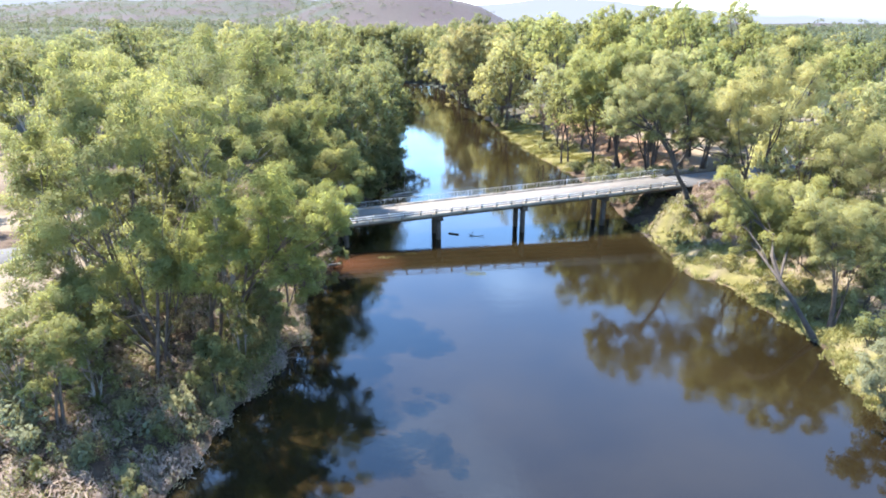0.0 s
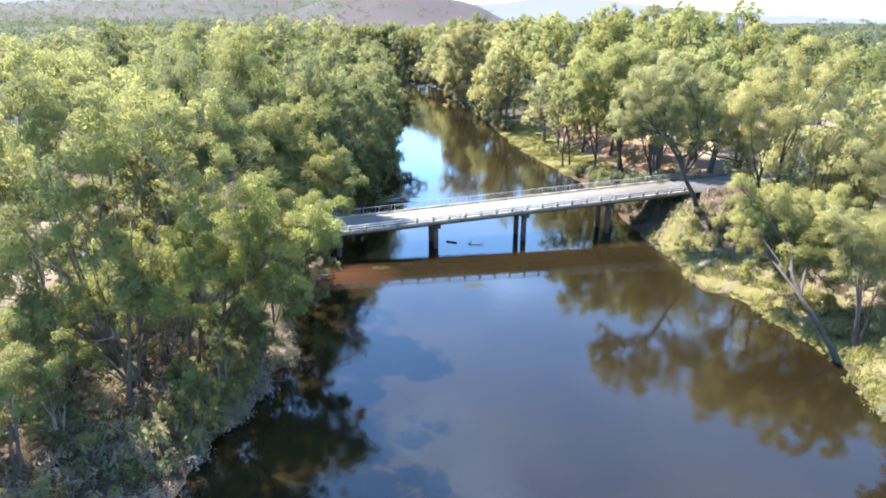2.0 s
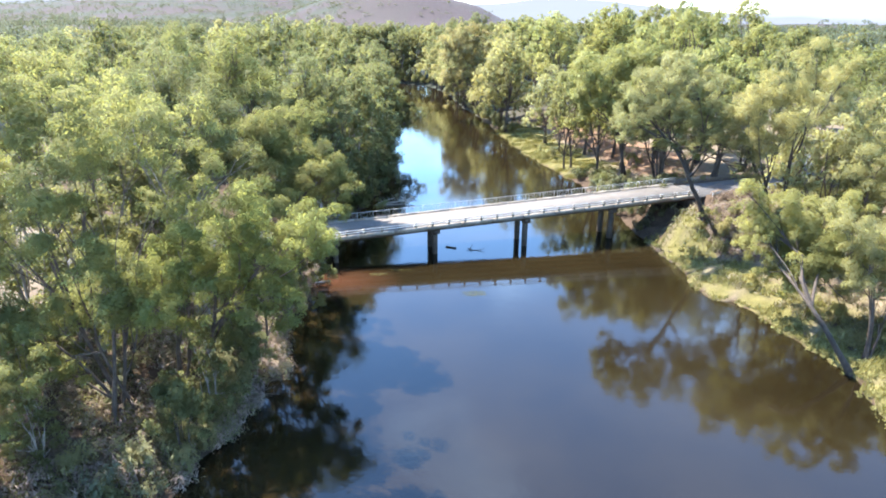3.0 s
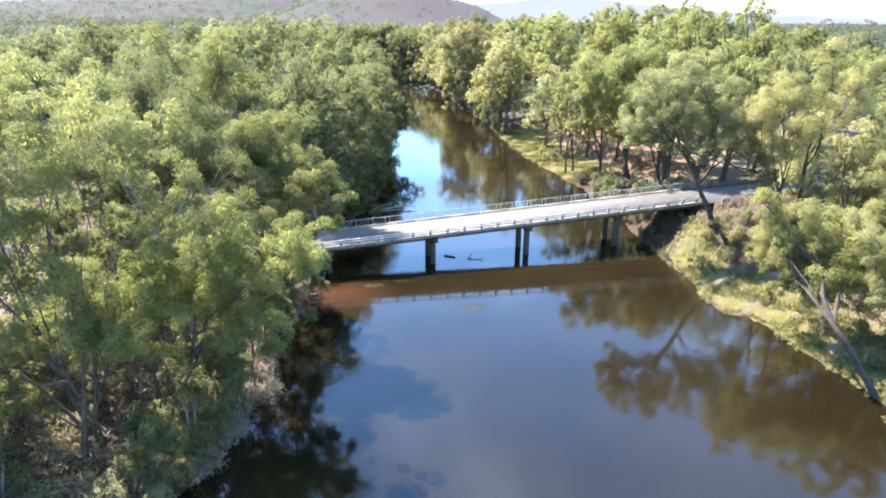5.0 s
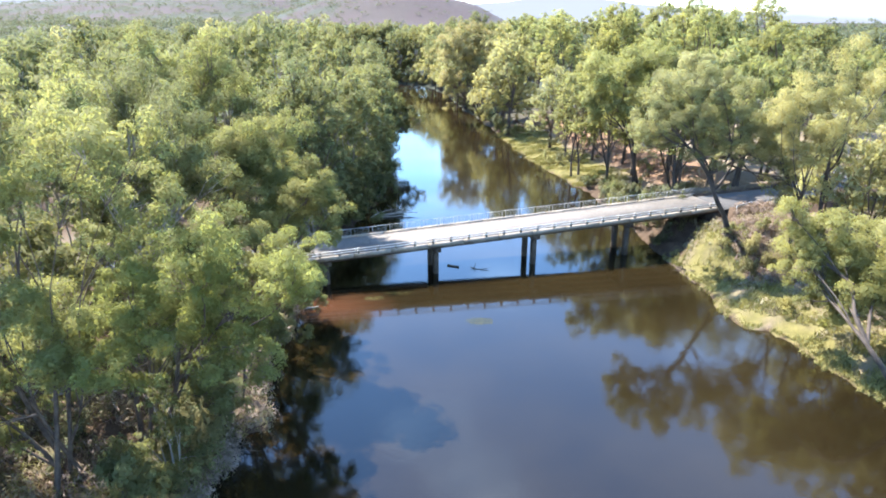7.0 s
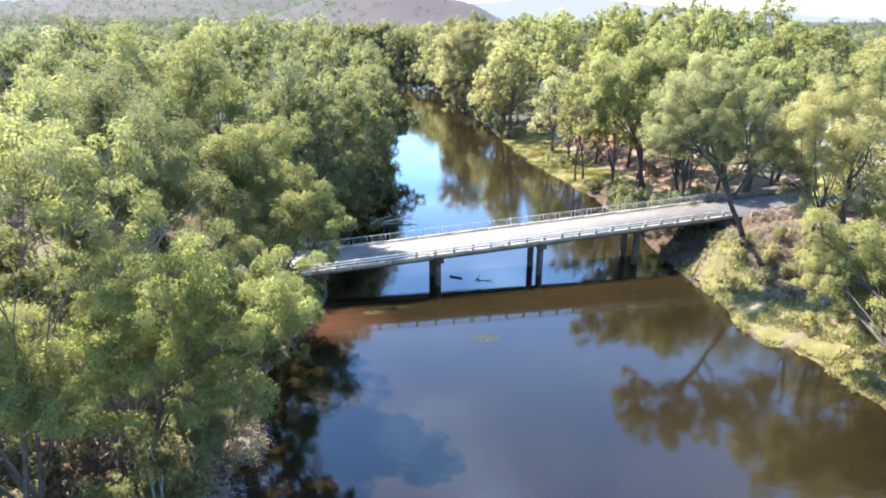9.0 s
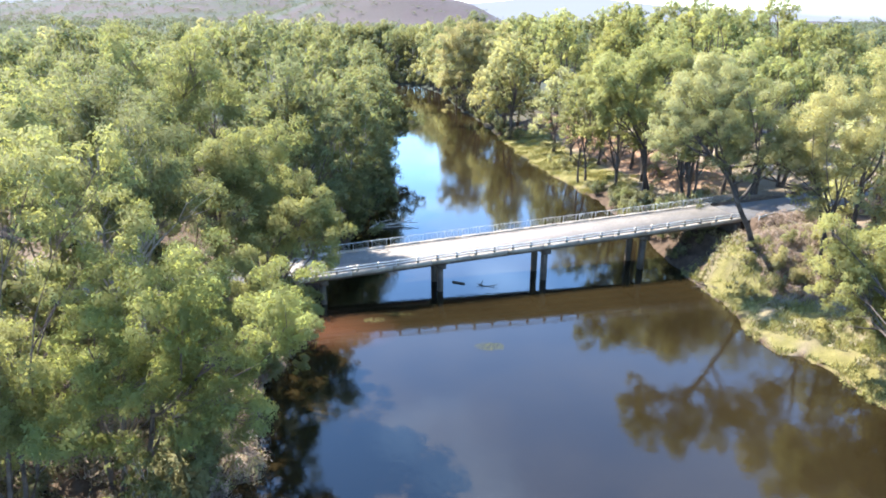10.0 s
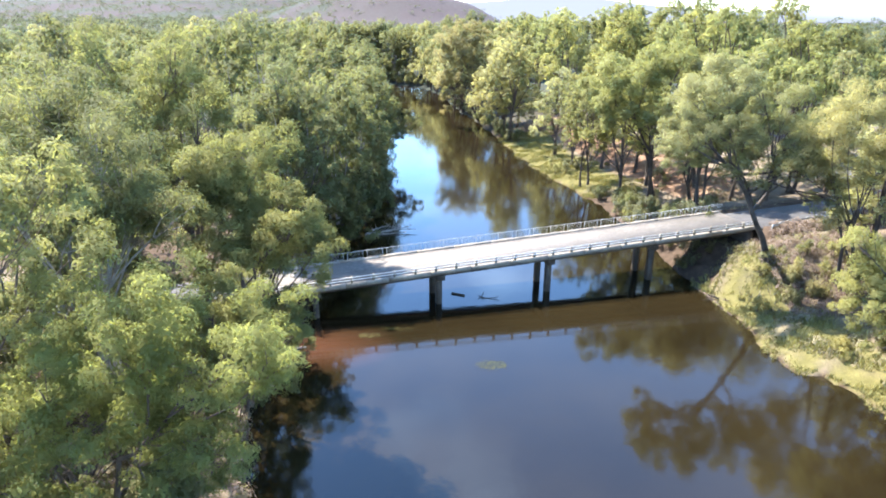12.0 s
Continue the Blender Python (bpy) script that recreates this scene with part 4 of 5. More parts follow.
def plant_woods():
    rng = np.random.default_rng(5)
    taken = list(CLEAR)
    # the stand behind the grassy terrace on the east bank
    for k, x, y, s in ((1, 48, 166, 1.05), (1, 56, 163, 1.1), (0, 58, 147, 1.0), (1, 62, 156, 1.1), (0, 48, 176, 1.08), (4, 42, 184, 1.1), (1, 70, 146, 1.0), (0, 36, 192, 1.0), (4, 34, 204, 1.05), (1, 43, 200, 1.05), (4, 63, 113, 0.95), (4, 70, 119, 1.0), (4, 58, 96, 0.9), (4, 69, 102, 0.95), (4, 75, 92, 1.0), (4, 67, 84, 0.8), (4, 76, 110, 1.0), (1, 60, 137, 0.95), (4, 72, 128 + 12, 1.0), (0, 84, 124, 1.0), (1, 86, 108, 1.0), (4, 74, 78, 0.85), (1, 82, 98, 1.0)):
        plant(k, x, y, s, rng, taken)
    # trees round the bare clearing on the west bank
    for k, x, y, s in ((2, -45, 72, 0.8), (3, -50, 82, 0.9), (2, -40, 80, 0.85), (3, -44, 93, 0.95), (2, -36.5, 68.5, 0.75), (3, -35, 85, 0.9), (2, -38, 98, 0.9)):
        plant(k, x, y, s, rng, taken)
    # the close stand along the west bank beyond the bridge
    for y in np.arange(121, 405, 7.5):
        c = np.interp(y, RIVER[:18, 1], RIVER[:18, 0]); hw = np.interp(y, RIVER[:18, 1], RIVER[:18, 2])
        x = c - hw - rng.uniform(2.0, 5.0)
        plant(int(rng.choice((2, 3))), float(x), float(y), rng.uniform(0.85, 1.05), rng, taken)
    # trees close to the water on the far east bank
    for y in np.arange(229, 400, 7.5):
        if 252 < y < 286:
            continue
        c = np.interp(y, RIVER[:18, 1], RIVER[:18, 0]); hw = np.interp(y, RIVER[:18, 1], RIVER[:18, 2])
        k = int(rng.choice((4, 4, 0)))
        plant(k, float(c + hw + rng.uniform(0.5, 3.0)), float(y), rng.uniform(29, 34) / STOCK[k][2], rng, taken)
    # the stand that closes the view where the river bends away
    for x in np.arange(-85, 60, 5.6):
        for row in (0, 1):
            y = (442 if x < -30 else 428 - 0.5 * (x + 30)) + row * 11 + rng.uniform(-3, 3)
            if bank(np.array(float(x)), np.array(float(y)))[0] > 2:
                plant(int(rng.choice((2, 3))), float(x) + rng.uniform(-2, 2), float(y), rng.uniform(1.1, 1.3), rng, taken)
    # young growth under the tall trees of the near banks
    done = 0
    while done < 30:
        x, y = (rng.uniform(-44, -19), rng.uniform(44, 103)) if done < 21 else (rng.uniform(54, 70), rng.uniform(72, 104))
        d, _ = bank(np.array(x), np.array(y))
        if d < 1.0 or (x > -30 and y < 50 and done < 20) or along(ROAD_WEST, np.array(x), np.array(y))[0] < 6 or along(ROAD_EAST, np.array(x), np.array(y))[0] < 6:
            continue
        plant(int(rng.choice((2, 3, 3))) if done < 21 else int(rng.choice((0, 4))), x, y, rng.uniform(0.26, 0.46), rng, taken)
        done += 1
    tries = count = 0
    while count < 185 and tries < 14000:
        tries += 1
        y = rng.uniform(60, 410)
        reach = 0.72 * (y + 30)
        x = rng.uniform(-min(reach, 190), min(reach, 210))
        d, side = bank(np.array(x), np.array(y))
        k = int(rng.choice(6, p=(0.22, 0.29, 0.16, 0.13, 0.2, 0.0)) if side > 0 else rng.choice((0, 2, 3, 1, 4), p=(0.1, 0.42, 0.34, 0.08, 0.06)))
        t, spread, h = STOCK[k]
        s = rng.uniform(0.8, 1.12)
        if side > 0 and 15 < x < 110 and 165 < y < 330:
            k = int(rng.choice((6, 6, 1, 0)))
            t, spread, h = STOCK[k]
            s = rng.uniform(31, 38) / h
        if side < 0 and y > 110:
            s = rng.uniform(26, 34) / h
        if side < 0 and x < -42 and y < 105:
            continue
        if side > 0 and ((y < 122 and d < 26) or (140 < y < 235 and d < 15)):
            continue
        if free_spot(x, y, spread * s * 0.55, 3.0, taken):
            plant(k, x, y, s, rng, taken)
            count += 1


plant_woods()


def build_far_woods():
    rng = np.random.default_rng(8)
    cs, rs = [], []
    n = 0
    while n < 3300:
        y = 250 + 1250 * rng.uniform(0, 1) ** 1.5
        x = rng.uniform(-0.85, 0.85) * (y + 60)
        if y < 400 and abs(x) < 0.72 * (y + 30) and abs(x) < 200:
            continue
        d, _ = bank(np.array(x), np.array(y))
        if d < 4 or (x > 0.2 * y and y > 500 and rng.uniform() < 0.35):
            continue
        n += 1
        h = rng.uniform(13, 24) if y > 550 else rng.uniform(18, 32)
        z = float(height(x, y))
        for _ in range(6):
            a, f = rng.uniform(0, 6.28), rng.uniform(0.15, 0.95)
            sp = 6.0 * (1 - 0.6 * f)
            cs.append((x + sp * math.cos(a), y + sp * math.sin(a), z + h * f))
            rs.append(rng.uniform(2.6, 4.2))
    for k in range(3000):
        y = rng.uniform(1350, 3000)
        x = rng.uniform(-0.8, 0.75 if k < 1200 else -0.12) * y
        z = float(height(x, y))
        for _ in range(4):
            cs.append((x + rng.normal(0, 7), y + rng.normal(0, 7), z + rng.uniform(1, 9)))
            rs.append(rng.uniform(3, 6))
    rs = np.array(rs)[:, None] * np.array([[1, 1, 0.85]])
    cs = np.array(cs)
    near = cs[:, 1] < 620
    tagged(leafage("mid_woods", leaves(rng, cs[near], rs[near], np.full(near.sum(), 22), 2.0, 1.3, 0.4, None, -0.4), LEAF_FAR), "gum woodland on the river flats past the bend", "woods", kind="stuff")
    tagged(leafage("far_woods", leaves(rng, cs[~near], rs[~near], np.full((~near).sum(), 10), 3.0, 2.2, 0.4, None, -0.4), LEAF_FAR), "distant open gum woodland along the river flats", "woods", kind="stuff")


build_far_woods()


# ---- undergrowth ----
def shrub(x, y, h, spread, seed, mat, leaf, label, upright=False):
    """A many-stemmed bush; upright ones stand like reeds."""
    rng = np.random.default_rng(seed)
    b = thing("shrub", (x, y, float(height(x, y)) - 0.05), label, "shrub", "bank shrubs")
    n = 16 if upright else 10
    cs = np.column_stack([rng.normal(0, spread * 0.42, (n, 2)), h * rng.uniform(0.3, 0.85, n)])
    rs = np.column_stack([spread * rng.uniform(0.22, 0.4, (n, 2)), h * rng.uniform(0.2, 0.34 if not upright else 0.5, n)])
    stems = [tube(bent(rng, rng.normal(0, 0.12, 3) * (1, 1, 0) - np.array([0, 0, 0.1]), c, 4, 0.1), np.linspace(0.05, 0.015, 4), 3) for c in cs[::2]]
    part("stem", *joined(stems), BARK, b)
    counts = np.full(n, int(54 if not upright else 48))
    leafage("foliage", leaves(rng, cs, rs, counts, leaf * (1.6 if upright else 1), leaf * (0.25 if upright else 0.5), -1.2 if upright else 0.3), mat, b)
    return b


def plant_shrubs():
    rng = np.random.default_rng(21)
    kinds = [shrub(-20.8, 66.0, 2.6, 1.5, 41, LEAF_GREY, 0.3, "grey-green leafy bush on the river bank"), shrub(-21.5, 70.0, 2.0, 1.4, 42, LEAF_OLIVE, 0.28, "olive scrubby bush on the river bank"),
             shrub(-20.5, 62.0, 2.4, 1.3, 43, CANE, 0.4, "tall yellowing reed clump on the river bank", True), shrub(-22.5, 58.0, 3.2, 1.9, 44, LEAF_COOL, 0.32, "dark green leafy bush on the river bank"),
             shrub(47.0, 92.0, 1.6, 1.6, 45, GRASS, 0.3, "bright green low bush on the grassy bank")]
    for k, x, y, s in ((0, 47.5, 55.5, 1.9), (0, 50.5, 57.5, 1.6), (0, 52.0, 53.0, 1.8), (0, -36.5, 44.5, 1.8), (0, -38.5, 47.0, 1.5), (0, -34.5, 42.5, 1.5), (3, 52.5, 66.0, 1.4), (0, 55.0, 62.0, 1.5), (1, 43.0, 104.0, 1.2), (2, 48.5, 107.0, 1.2), (1, 50.0, 109.0, 1.1), (1, 52.5, 111.5, 1.3), (2, 51.0, 104.5, 1.2), (1, 54.5, 108.5, 1.2), (2, 47.0, 104.0, 1.0), (1, 57.0, 112.0, 1.3), (1, 44.8, 108.2, 1.0), (1, 46.5, 110.0, 1.2), (2, 55.5, 105.0, 1.3), (1, 58.5, 108.0, 1.3), (2, 60.5, 111.5, 1.3), (1, 51.5, 79.0, 1.3), (0, 53.5, 75.0, 1.3), (2, 50.8, 74.0, 1.1), (4, 42.4, 104.6, 0.55), (4, 42.0, 107.2, 0.5), (2, -21.5, 64.2, 1.8), (2, -22.6, 65.2, 1.6), (2, -20.6, 63.0, 1.5), (2, -22.4, 53.0, 1.3), (2, -21.8, 56.0, 1.2), (2, -21.2, 59.0, 1.3), (2, -23.6, 55.0, 1.4), (2, -22.8, 61.0, 1.2), (2, -24.4, 58.5, 1.3), (2, -21.0, 64.0, 1.2), (2, -25.2, 51.5, 1.3), (0, -23.0, 49.0, 1.0), (0, -26.2, 47.5, 1.1)):
        copy_thing(kinds[k], pose(x, y, float(height(x, y)) - 0.05, 0, 0, 57 * x) @ Matrix.Diagonal((s, s, s, 1)))
    # thickets on both banks just beyond the bridge
    for k in range(95):
        west = k % 5 < 2
        y = rng.uniform(119, 165)
        c, hw = np.interp(y, RIVER[:, 1][:18], RIVER[:, 0][:18]), np.interp(y, RIVER[:, 1][:18], RIVER[:, 2][:18])
        x = c - hw - rng.uniform(-0.2, 4.0) if west else c + hw + rng.uniform(0.0, 7.5)
        s = rng.uniform(0.7, 1.3) * (1.25 if west else 1.0)
        copy_thing(kinds[int(rng.choice((3, 1))) if west else int(rng.choice((0, 3, 0, 1)))], pose(x, y, max(LEVEL, float(height(x, y))) - 0.05, 0, 0, rng.uniform(0, 360)) @ Matrix.Diagonal((s, s, s, 1)))
    # scrub along the far reaches and round the bend
    for k in range(44):
        y = 224 + 2.5 * k
        c, hw = np.interp(y, RIVER[:18, 1], RIVER[:18, 0]), np.interp(y, RIVER[:18, 1], RIVER[:18, 2])
        x = c + hw + rng.uniform(0.4, 4.0)
        s = rng.uniform(1.0, 2.0)
        copy_thing(kinds[int(rng.choice((0, 1, 0, 3)))], pose(x, y, max(LEVEL, float(height(x, y))) - 0.05, 0, 0, rng.uniform(0, 360)) @ Matrix.Diagonal((s, s, s, 1)))
    for x in np.arange(-88, 14, 2.6):
        ys = np.arange(395, 470, 0.5)
        d, side = bank(np.full(len(ys), x), ys)
        far = ys[(d > 0.8) & (side > 0)]
        if len(far):
            y, s = float(far[0]) + rng.uniform(0, 2.5), rng.uniform(1.6, 3.0)
            copy_thing(kinds[int(rng.choice((1, 3, 3)))], pose(x, y, max(LEVEL, float(height(x, y))) - 0.05, 0, 0, rng.uniform(0, 360)) @ Matrix.Diagonal((s, s, s, 1)))
    n = tries = 0
    while n < 160 and tries < 5000:
        tries += 1
        west = rng.uniform() < 0.62
        y = rng.choice((rng.uniform(40, 104), rng.uniform(40, 104), rng.uniform(118, 175))) if west else rng.choice((rng.uniform(48, 215), rng.uniform(120, 166)))
        x = rng.uniform(-42, -16) if west else rng.uniform(20, 66)
        d, side = bank(np.array(x), np.array(y))
        if (side < 0) != west or d < 0.35 or abs(y - mid_line(x)) < 6 or along(ROAD_EAST, np.array(x), np.array(y))[0] < 5:
            continue
        if west and d > 14 and rng.uniform() < 0.6:
            continue
        if not west and (d > 18 or (d < 3 and rng.uniform() < 0.6) or (74 < y < 112 and d < 14)):
            continue
        k = kinds[int(rng.choice(5, p=(0.2, 0.22, 0.45, 0.13, 0.0) if west else (0.35, 0.37, 0.1, 0.14, 0.04)))]
        s = rng.uniform(0.55, 1.25)
        copy_thing(k, pose(x, y, float(height(x, y)) - 0.05, 0, 0, rng.uniform(0, 360)) @ Matrix.Diagonal((s, s, s * rng.uniform(0.8, 1.2), 1)))
        n += 1


plant_shrubs()


def build_undergrowth():
    """Low scrub, bark and dry stalks under the trees, thickest near the water."""
    rng = np.random.default_rng(35)
    for name, mat, n, label, west, leaf, lo, hi in (("brown_bank_brush", BRUSH, 1300, "purple-brown dry brush and bark under the trees", True, 0.32, 0.5, 2.1), ("bank_undergrowth", LEAF_OLIVE, 600, "olive low scrub under the trees", True, 0.30, 0.5, 1.7), ("dark_undergrowth", LEAF_COOL, 520, "dark green leafy scrub crowding the water's edge", True, 0.28, 0.5, 2.0),
                                                    ("dry_undergrowth", STRAW, 900, "dry brown stalks and bark under the trees", True, 0.34, 0.5, 2.2),
                                                    ("slope_undergrowth", LEAF_OLIVE, 520, "olive low scrub on the upper slope", False, 0.3, 0.4, 1.3), ("dry_slope_undergrowth", STRAW, 1000, "dry brown brush on the upper slope", False, 0.34, 0.35, 1.1),
                                                    ("dry_brush", BRUSH, 1500, "purple-brown dry brush by the bridge end", False, 0.3, 0.4, 1.2), ("edge_growth", GRASS, 900, "rank green growth hanging over the water's edge", False, 0.3, 0.35, 0.9)):
        x = rng.uniform(-46, -15, n * 8) if west else rng.uniform(36, 72, n * 8)
        y = rng.uniform(34, 104, n * 8) if west else rng.uniform(44, 126, n * 8)
        d, side = bank(x, y)
        if name == "edge_growth":
            keep = (d > -0.6) & (d < 2.2)
        elif west:
            keep = (d > -0.2) & (rng.uniform(0, 1, len(x)) < 1.15 - d / 18) & (side < 0)
        else:
            keep = (d > 3.5) & (d < 26)
        if name == "dry_brush":
            keep = (d > 4.0) & (d < 22) & (y > 100) & (y < 125) & (x > 46) & (x < 64)
        keep &= wavy(x, y, 2.6, 11 + hi) > (-0.35 if west else -0.9 if name == "dry_brush" else -0.1)
        for road in (ROAD_EAST, ROAD_WEST):
            keep &= along(road, x, y)[0] > (4.0 if name == "dry_brush" else 4.5)
        keep &= ~((np.abs(y - mid_line(x)) < 6) & (x < (52 if name == "dry_brush" else 43.5)))
        x, y = x[keep][:n], y[keep][:n]
        h = lo + (hi - lo) * rng.uniform(0, 1, len(x)) ** 1.7
        cs = np.column_stack([x, y, np.maximum(LEVEL, height(x, y)) + h * 0.42])
        rs = np.column_stack([h * rng.uniform(0.45, 0.9, len(x)), h * rng.uniform(0.45, 0.9, len(x)), h * 0.55])
        counts = np.clip(h ** 2 * 30, 16, 60).astype(int)
        tagged(leafage(name, leaves(rng, cs, rs, counts, leaf * (1.7 if mat in (STRAW, BRUSH) else 1.0), leaf * 0.36, -1.1 if mat in (STRAW, BRUSH) else -0.4), mat), label, "undergrowth", kind="stuff")


build_undergrowth()


def build_grass():
    """Blades in tufts on the banks."""
    rng = np.random.default_rng(33)
    for name, mat, count, label, tall in (("bank_grass", GRASS, 45000, "lush green grass along the water's edge", 0.45), ("dry_bank_grass", STRAW, 26000, "dry straw-coloured grass on the upper banks", 0.5)):
        x, y = rng.uniform(18 if mat is GRASS else -45, 60 if mat is GRASS else 70, count * 8), rng.uniform(42, 240, count * 8)
        d, side = bank(x, y)
        low = smooth(140, 160, y)
        if mat is GRASS:
            keep = (side > 0) & (d > -0.15) & (wavy(x, y, 2.4, 5) + 0.5 * wavy(x, y, 0.9, 3) > -0.45) & (d < 9 + 4 * low + 3 * wavy(x, y, 5, 2)) & ((y < 122) | ((y > 162) & (y < 238)))
        else:
            keep = (d > 0.4) & (d < 26) & ((side < 0) | (d > 3 + 11 * low)) & (wavy(x, y, 4, 7) + 0.5 * wavy(x, y, 1.1, 9) > -0.2)
        for road in (ROAD_EAST, ROAD_WEST):
            keep &= along(road, x, y)[0] > 5
        keep &= np.abs(y - mid_line(x)) > 5
        x, y = x[keep][:count], y[keep][:count]
        n = len(x)
        z = height(x, y)
        a, h = rng.uniform(0, 6.28, n), tall * rng.uniform(0.4, 1.3, n) * np.clip(1.0 + 0.8 * wavy(x, y, 1.7, 8), 0.35, 2.0)
        w, lean = h * 0.16, rng.normal(0, 0.3, (n, 2)) * h[:, None]
        p = np.stack([x, y, z - 0.03], 1)
        e = np.stack([np.cos(a) * w, np.sin(a) * w, np.zeros(n)], 1)
        tip = p + np.column_stack([lean, h])
        tagged(part(name, np.stack([p - e, p + e, tip], 1).reshape(-1, 3), np.arange(n * 3).reshape(n, 3), mat), label, "grass", kind="stuff")


build_grass()


# ---- fallen wood, weed and other small things by the water ----
def dead_branch(name, base, ends, girth, seed, label, category, mat=None):
    """Bare limbs from a base to several ends, each with twigs."""
    rng = np.random.default_rng(seed)
    b = thing(name, base, label, category)
    mat = mat or DEADWOOD
    for e in ends:
        q = bent(rng, (0, 0, 0), e, 6, 0.1)
        twigs = [tube(q, girth * np.linspace(1, 0.3, 6), 6)]
        for _ in range(8):
            p = q[rng.integers(2, 6)]
            L = np.linalg.norm(e) * rng.uniform(0.15, 0.32)
            t = p + rng.normal(0, L * 0.6, 3) + np.array([0, 0, L * 0.35])
            twigs.append(tube(bent(rng, p, t, 4, 0.12), girth * np.linspace(0.28, 0.08, 4), 4))
        part("limb", *joined(twigs), mat, b, smooth=True)
    return b


dead_branch("fallen_tree", (-13.6, 138.8, LEVEL + 0.1), [(5, 1.5, 0.35), (8.5, 2.8, 0.9), (6.5, 3.5, 0.5), (7.5, 0.5, 0.3), (4, 3.5, 0.6), (9.5, 1.6, 0.5)], 0.16, 61, "bleached fallen tree lying in the shallows", "fallen tree")
dead_branch("floating_branch", (6.1, 111.0, LEVEL + 0.02), [(2.2, -0.4, 0.15), (0.3, 0.5, 0.6), (-0.6, 0.2, 0.25)], 0.09, 62, "dark waterlogged branch breaking the surface", "branch", BARK_DARK)
dead_branch("snag", (40.2, 109.6, LEVEL + 0.2), [(-1.8, 0.6, 0.5), (-1.2, -0.9, 0.9), (0.5, -1.8, 0.6), (-2.2, -0.2, 0.1)], 0.14, 63, "dark tangle of dead roots at the water's edge", "snag", BARK_DARK)
dead_branch("dead_tree", (-72.0, 108.0, float(height(-72.0, 108.0)) - 0.2), [(-2, 1, 9), (2.2, -1, 8.5), (0.5, 2, 10), (-3, -1.5, 6.5), (3, 1.5, 6)], 0.2, 64, "leafless dead tree on bare ground", "tree")
dead_branch("dead_sapling", (-40.5, 47.0, float(height(-40.5, 47.0)) - 0.1), [(-0.5, 0.3, 4.0), (0.6, -0.2, 4.4), (0.2, 0.6, 3.4)], 0.07, 65, "leafless thin sapling on bare pale ground", "tree")
dead_branch("dead_limb", (-20.4, 71.0, 0.5), [(3.2, 0.8, 0.2), (2.4, -1.2, 0.5), (1.2, 1.6, 0.9)], 0.13, 66, "dark dead limb reaching over the water", "branch", BARK_DARK)


def log(points, r, seed, label, mat):
    rng = np.random.default_rng(seed)
    q = np.concatenate([bent(rng, a, b, 4, 0.04)[:-1] for a, b in zip(points[:-1], points[1:])] + [[points[-1]]])
    v, f = tube(q, r * np.linspace(1, 0.6, len(q)), 8)
    return tagged(part("log", v, f, mat, smooth=True), label, "log")


log([(39.0, 112.0, -0.28), (39.3, 108.5, -0.3), (39.8, 104.5, -0.35)], 0.16, 71, "grey-brown drift log along the water's edge", BARK)
log([(1.8, 112.4, -0.35), (3.6, 111.6, -0.28)], 0.22, 72, "short dark log floating under the bridge", BARK_DARK)
log([(-18.6, 96.0, -0.2), (-16.6, 96.6, -0.25)], 0.15, 73, "bleached log on the west shore", DEADWOOD)
dead_branch("snag", (-19.4, 65.5, -0.2), [(2.2, 0.6, 0.5), (1.6, -1.2, 0.3), (2.8, -0.3, 0.1), (0.8, 1.8, 0.6)], 0.09, 67, "dark tangle of dead roots reaching into the water", "snag", BARK_DARK)


def ring(place, R, r, tilt):
    """An old tyre lying on the shore."""
    a, b = np.meshgrid(np.arange(20) * math.pi / 10, np.arange(8) * math.pi / 4, indexing="ij")
    v = np.stack([(R + r * np.cos(b)) * np.cos(a), (R + r * np.cos(b)) * np.sin(a), r * 0.8 * np.sin(b)], -1).reshape(-1, 3)
    i, j = np.meshgrid(np.arange(20), np.arange(8), indexing="ij")
    k, m = (i + 1) % 20, (j + 1) % 8
    f = np.stack([i * 8 + j, k * 8 + j, k * 8 + m, i * 8 + m], -1).reshape(-1, 4)
    t = part("tyre", v, f, DEADWOOD, smooth=True)
    t.matrix_world = pose(*place, *tilt)
    tagged(t, "mud-paled old tyre lying on the shore", "tyre")


ring((-18.2, 97.5, 0.05), 0.36, 0.12, (35, 10, 0))


def weed(x, y, rx, ry, n, seed):
    rng = np.random.default_rng(seed)
    a, q = rng.uniform(0, 6.28, n), np.sqrt(rng.uniform(0, 1, n)) * rng.uniform(0.6, 1.0, n)
    px, py = x + rx * q * np.cos(a), y + ry * q * np.sin(a)
    t, L = rng.uniform(0, 6.28, n), rng.uniform(0.05, 0.13, n)
    z = LEVEL + rng.uniform(0.01, 0.04, n)
    d = np.stack([np.cos(t), np.sin(t)], 1) * L[:, None]
    e = np.stack([-np.sin(t), np.cos(t)], 1) * L[:, None] * 0.5
    c = np.stack([px, py], 1)
    v = np.stack([np.column_stack([c - d, z]), np.column_stack([c + e, z]), np.column_stack([c + d, z + 0.01]), np.column_stack([c - e, z])], 1).reshape(-1, 3)
    tagged(part("water_weed", v, np.arange(4 * n).reshape(n, 4), LEAF_COOL), "patch of yellow-green weed floating on the water", "water weed", kind="stuff")


weed(5.9, 92.2, 2.2, 1.3, 300, 81)
weed(-9.1, 99.7, 1.8, 0.9, 120, 82)
weed(-5.6, 101.5, 2.6, 0.6, 60, 83)


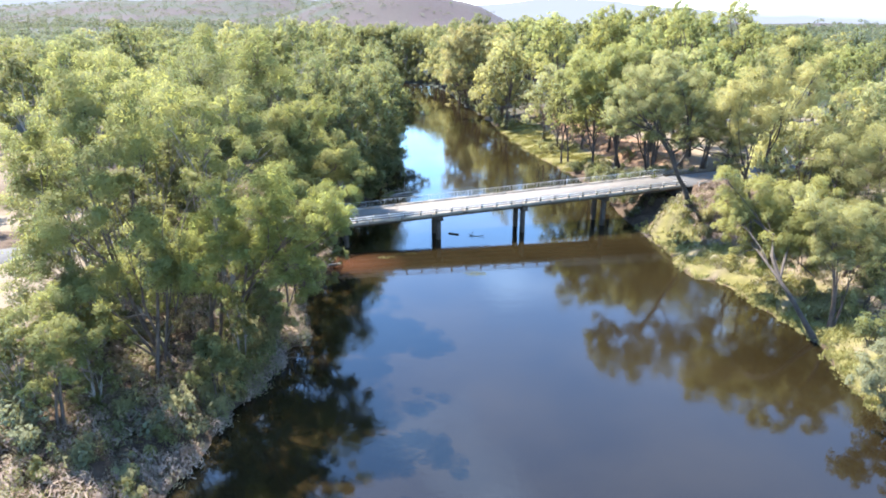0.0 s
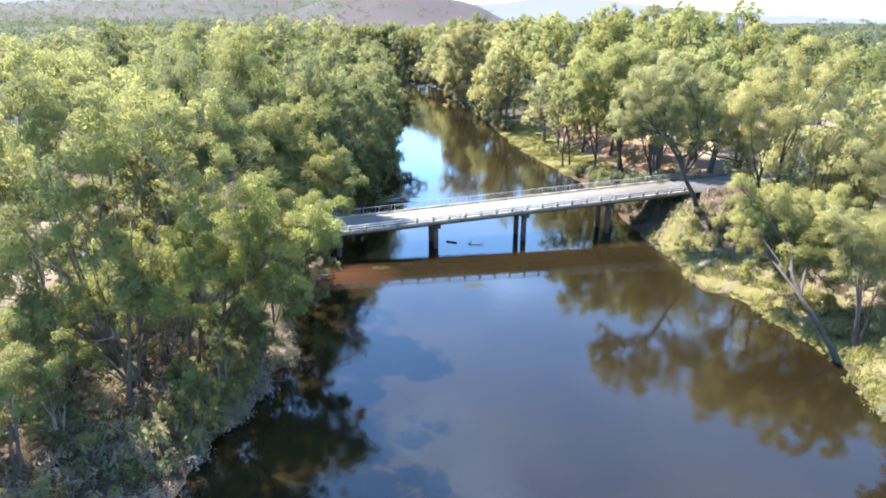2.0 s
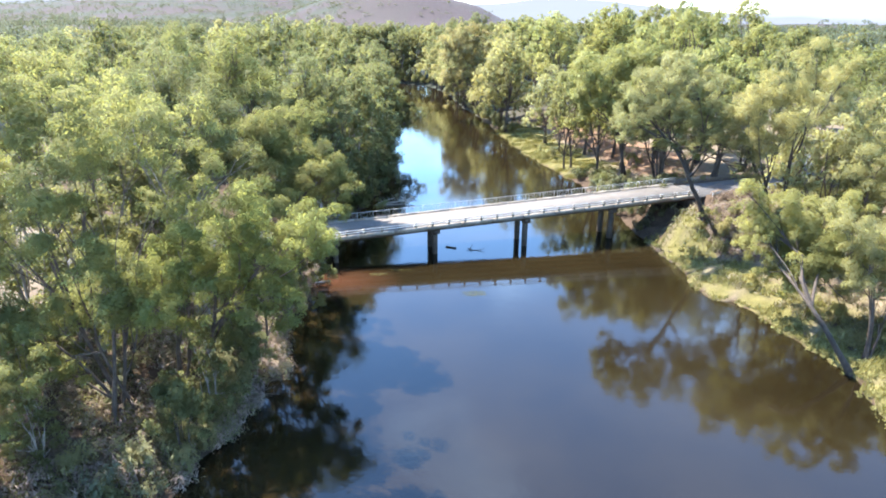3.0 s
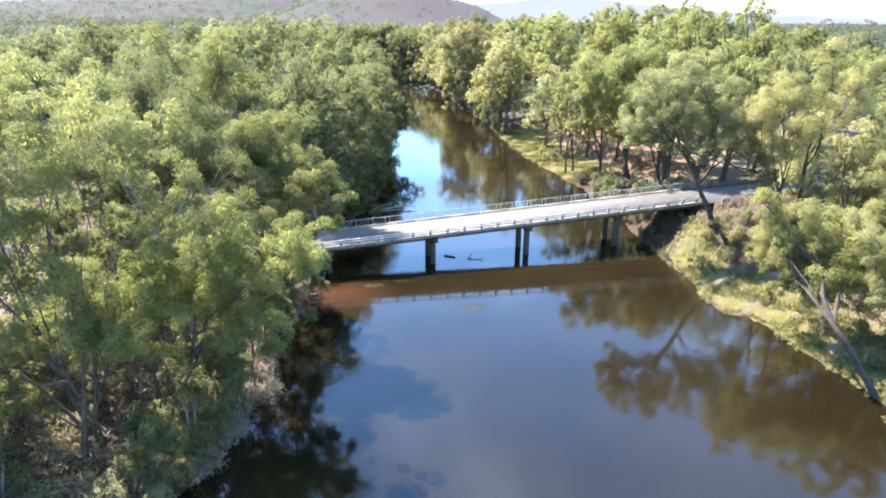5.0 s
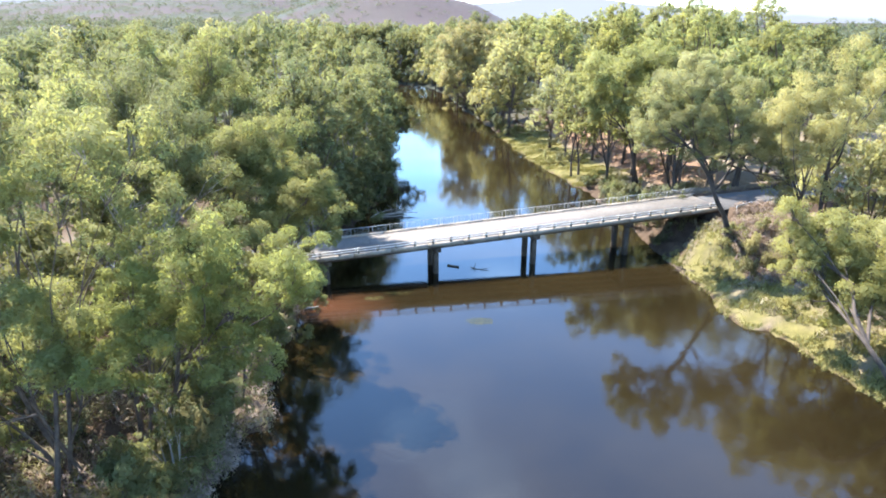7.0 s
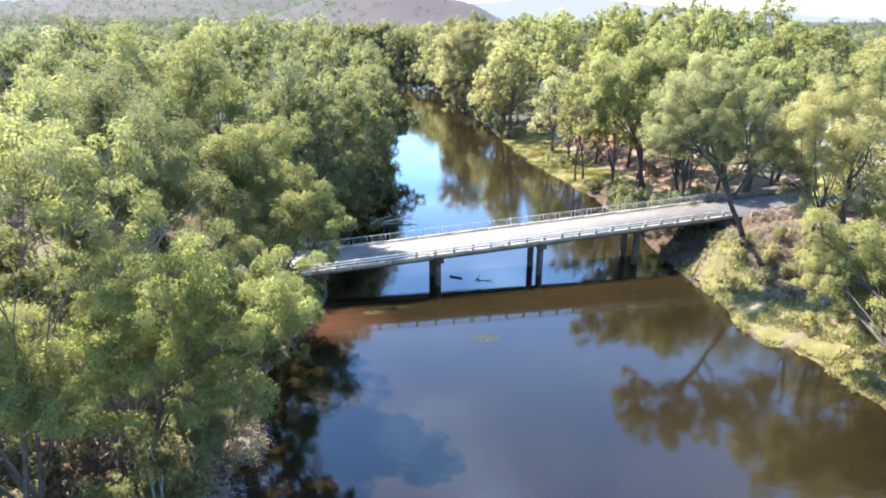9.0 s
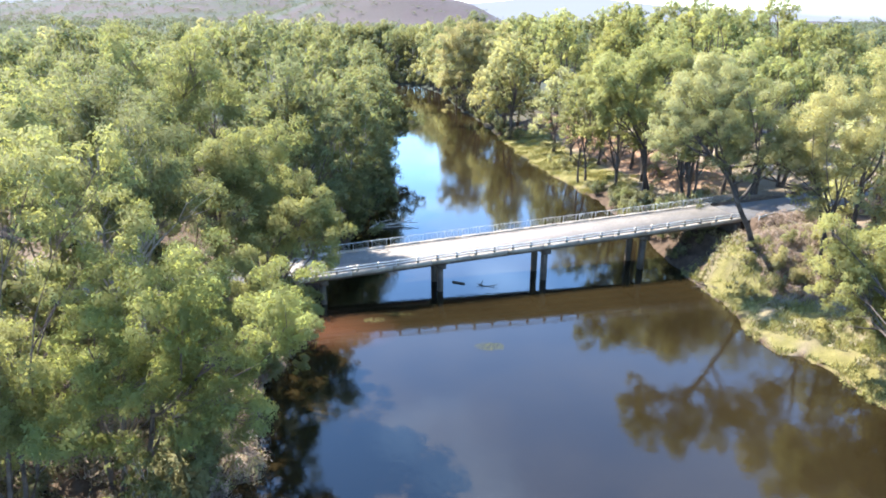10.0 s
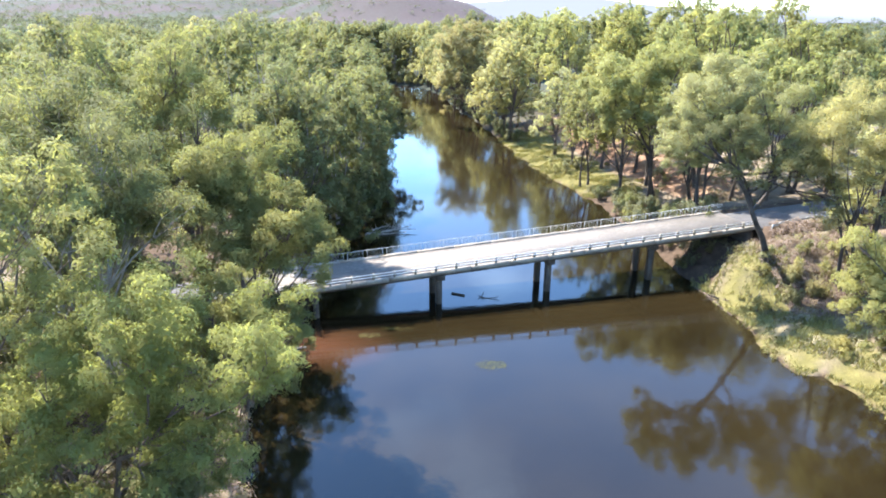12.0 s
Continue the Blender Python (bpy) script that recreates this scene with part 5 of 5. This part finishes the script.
# ---- far houses ----
ROOF = speckled("pale_sheet_roof", (0.55, 0.56, 0.57), (0.75, 0.76, 0.77), 0.4, 0.5, 0.1)
ROOF_RED = speckled("tiled_roof", (0.22, 0.12, 0.09), (0.36, 0.22, 0.17), 0.6, 0.8, 0.2)
RENDER_WALL = speckled("cream_wall", (0.50, 0.46, 0.40), (0.66, 0.62, 0.55), 0.4, 0.85, 0.1)
DARK_PANE = speckled("dark_window", (0.03, 0.035, 0.04), (0.06, 0.065, 0.07), 1.0, 0.15, 0.0)


def house(x, y, L, W, h, turn, roof, label):
    z = float(height(x, y))
    b = thing("house", (x, y, z), label, "house", "houses past the woods")
    b.rotation_euler = (0, 0, radians(turn))
    def box(x0, x1, y0, y1, z0, z1):
        return np.array([(x0, y0, z0), (x1, y0, z0), (x1, y1, z0), (x0, y1, z0), (x0, y0, z1), (x1, y0, z1), (x1, y1, z1), (x0, y1, z1)], float)
    wall = part("wall", box(-L / 2, L / 2, -W / 2, W / 2, -0.5, h), BOX, RENDER_WALL, b)
    e, rise = 0.6, W * 0.22
    v = np.array([(-L / 2 - e, -W / 2 - e, h), (L / 2 + e, -W / 2 - e, h), (L / 2 + e, 0, h + rise), (-L / 2 - e, 0, h + rise), (L / 2 + e, W / 2 + e, h), (-L / 2 - e, W / 2 + e, h)])
    v = np.concatenate([v + (0, 0, 0.02), v + (0, 0, 0.24)])
    f = np.array([(6, 7, 8, 9), (9, 8, 10, 11), (0, 3, 2, 1), (3, 5, 4, 2), (0, 1, 7, 6), (4, 5, 11, 10), (0, 6, 9, 3), (3, 9, 11, 5), (1, 2, 8, 7), (2, 4, 10, 8)])
    part("roof", v, f, roof, b)
    for k in range(max(2, int(L / 5))):
        cx = -L / 2 + (k + 0.5) * L / max(2, int(L / 5))
        part("window", box(cx - 0.8, cx + 0.8, -W / 2 - 0.06, -W / 2 + 0.02, 0.9, 2.2), BOX, DARK_PANE, wall)


house(338, 632, 46, 20, 5.5, 12, ROOF, "long pale-roofed shed past the woods")
_r = np.random.default_rng(91)
for k in range(14):
    hy = 560 + 75 * k * 0.8 + _r.uniform(-20, 20)
    hx = hy * _r.uniform(0.42, 0.66)
    house(hx, hy, _r.uniform(12, 19), _r.uniform(8, 11), _r.uniform(2.8, 3.6), _r.uniform(-40, 40), ROOF if k % 2 else ROOF_RED, "low pale-roofed house at the edge of town" if k % 2 else "low red-roofed house at the edge of town")
for hx, hy in ((-470, 790), (-520, 830), (-640, 900)):
    house(hx, hy, 24, 11, 4, _r.uniform(-20, 20), ROOF, "long pale-roofed farm shed past the woods")
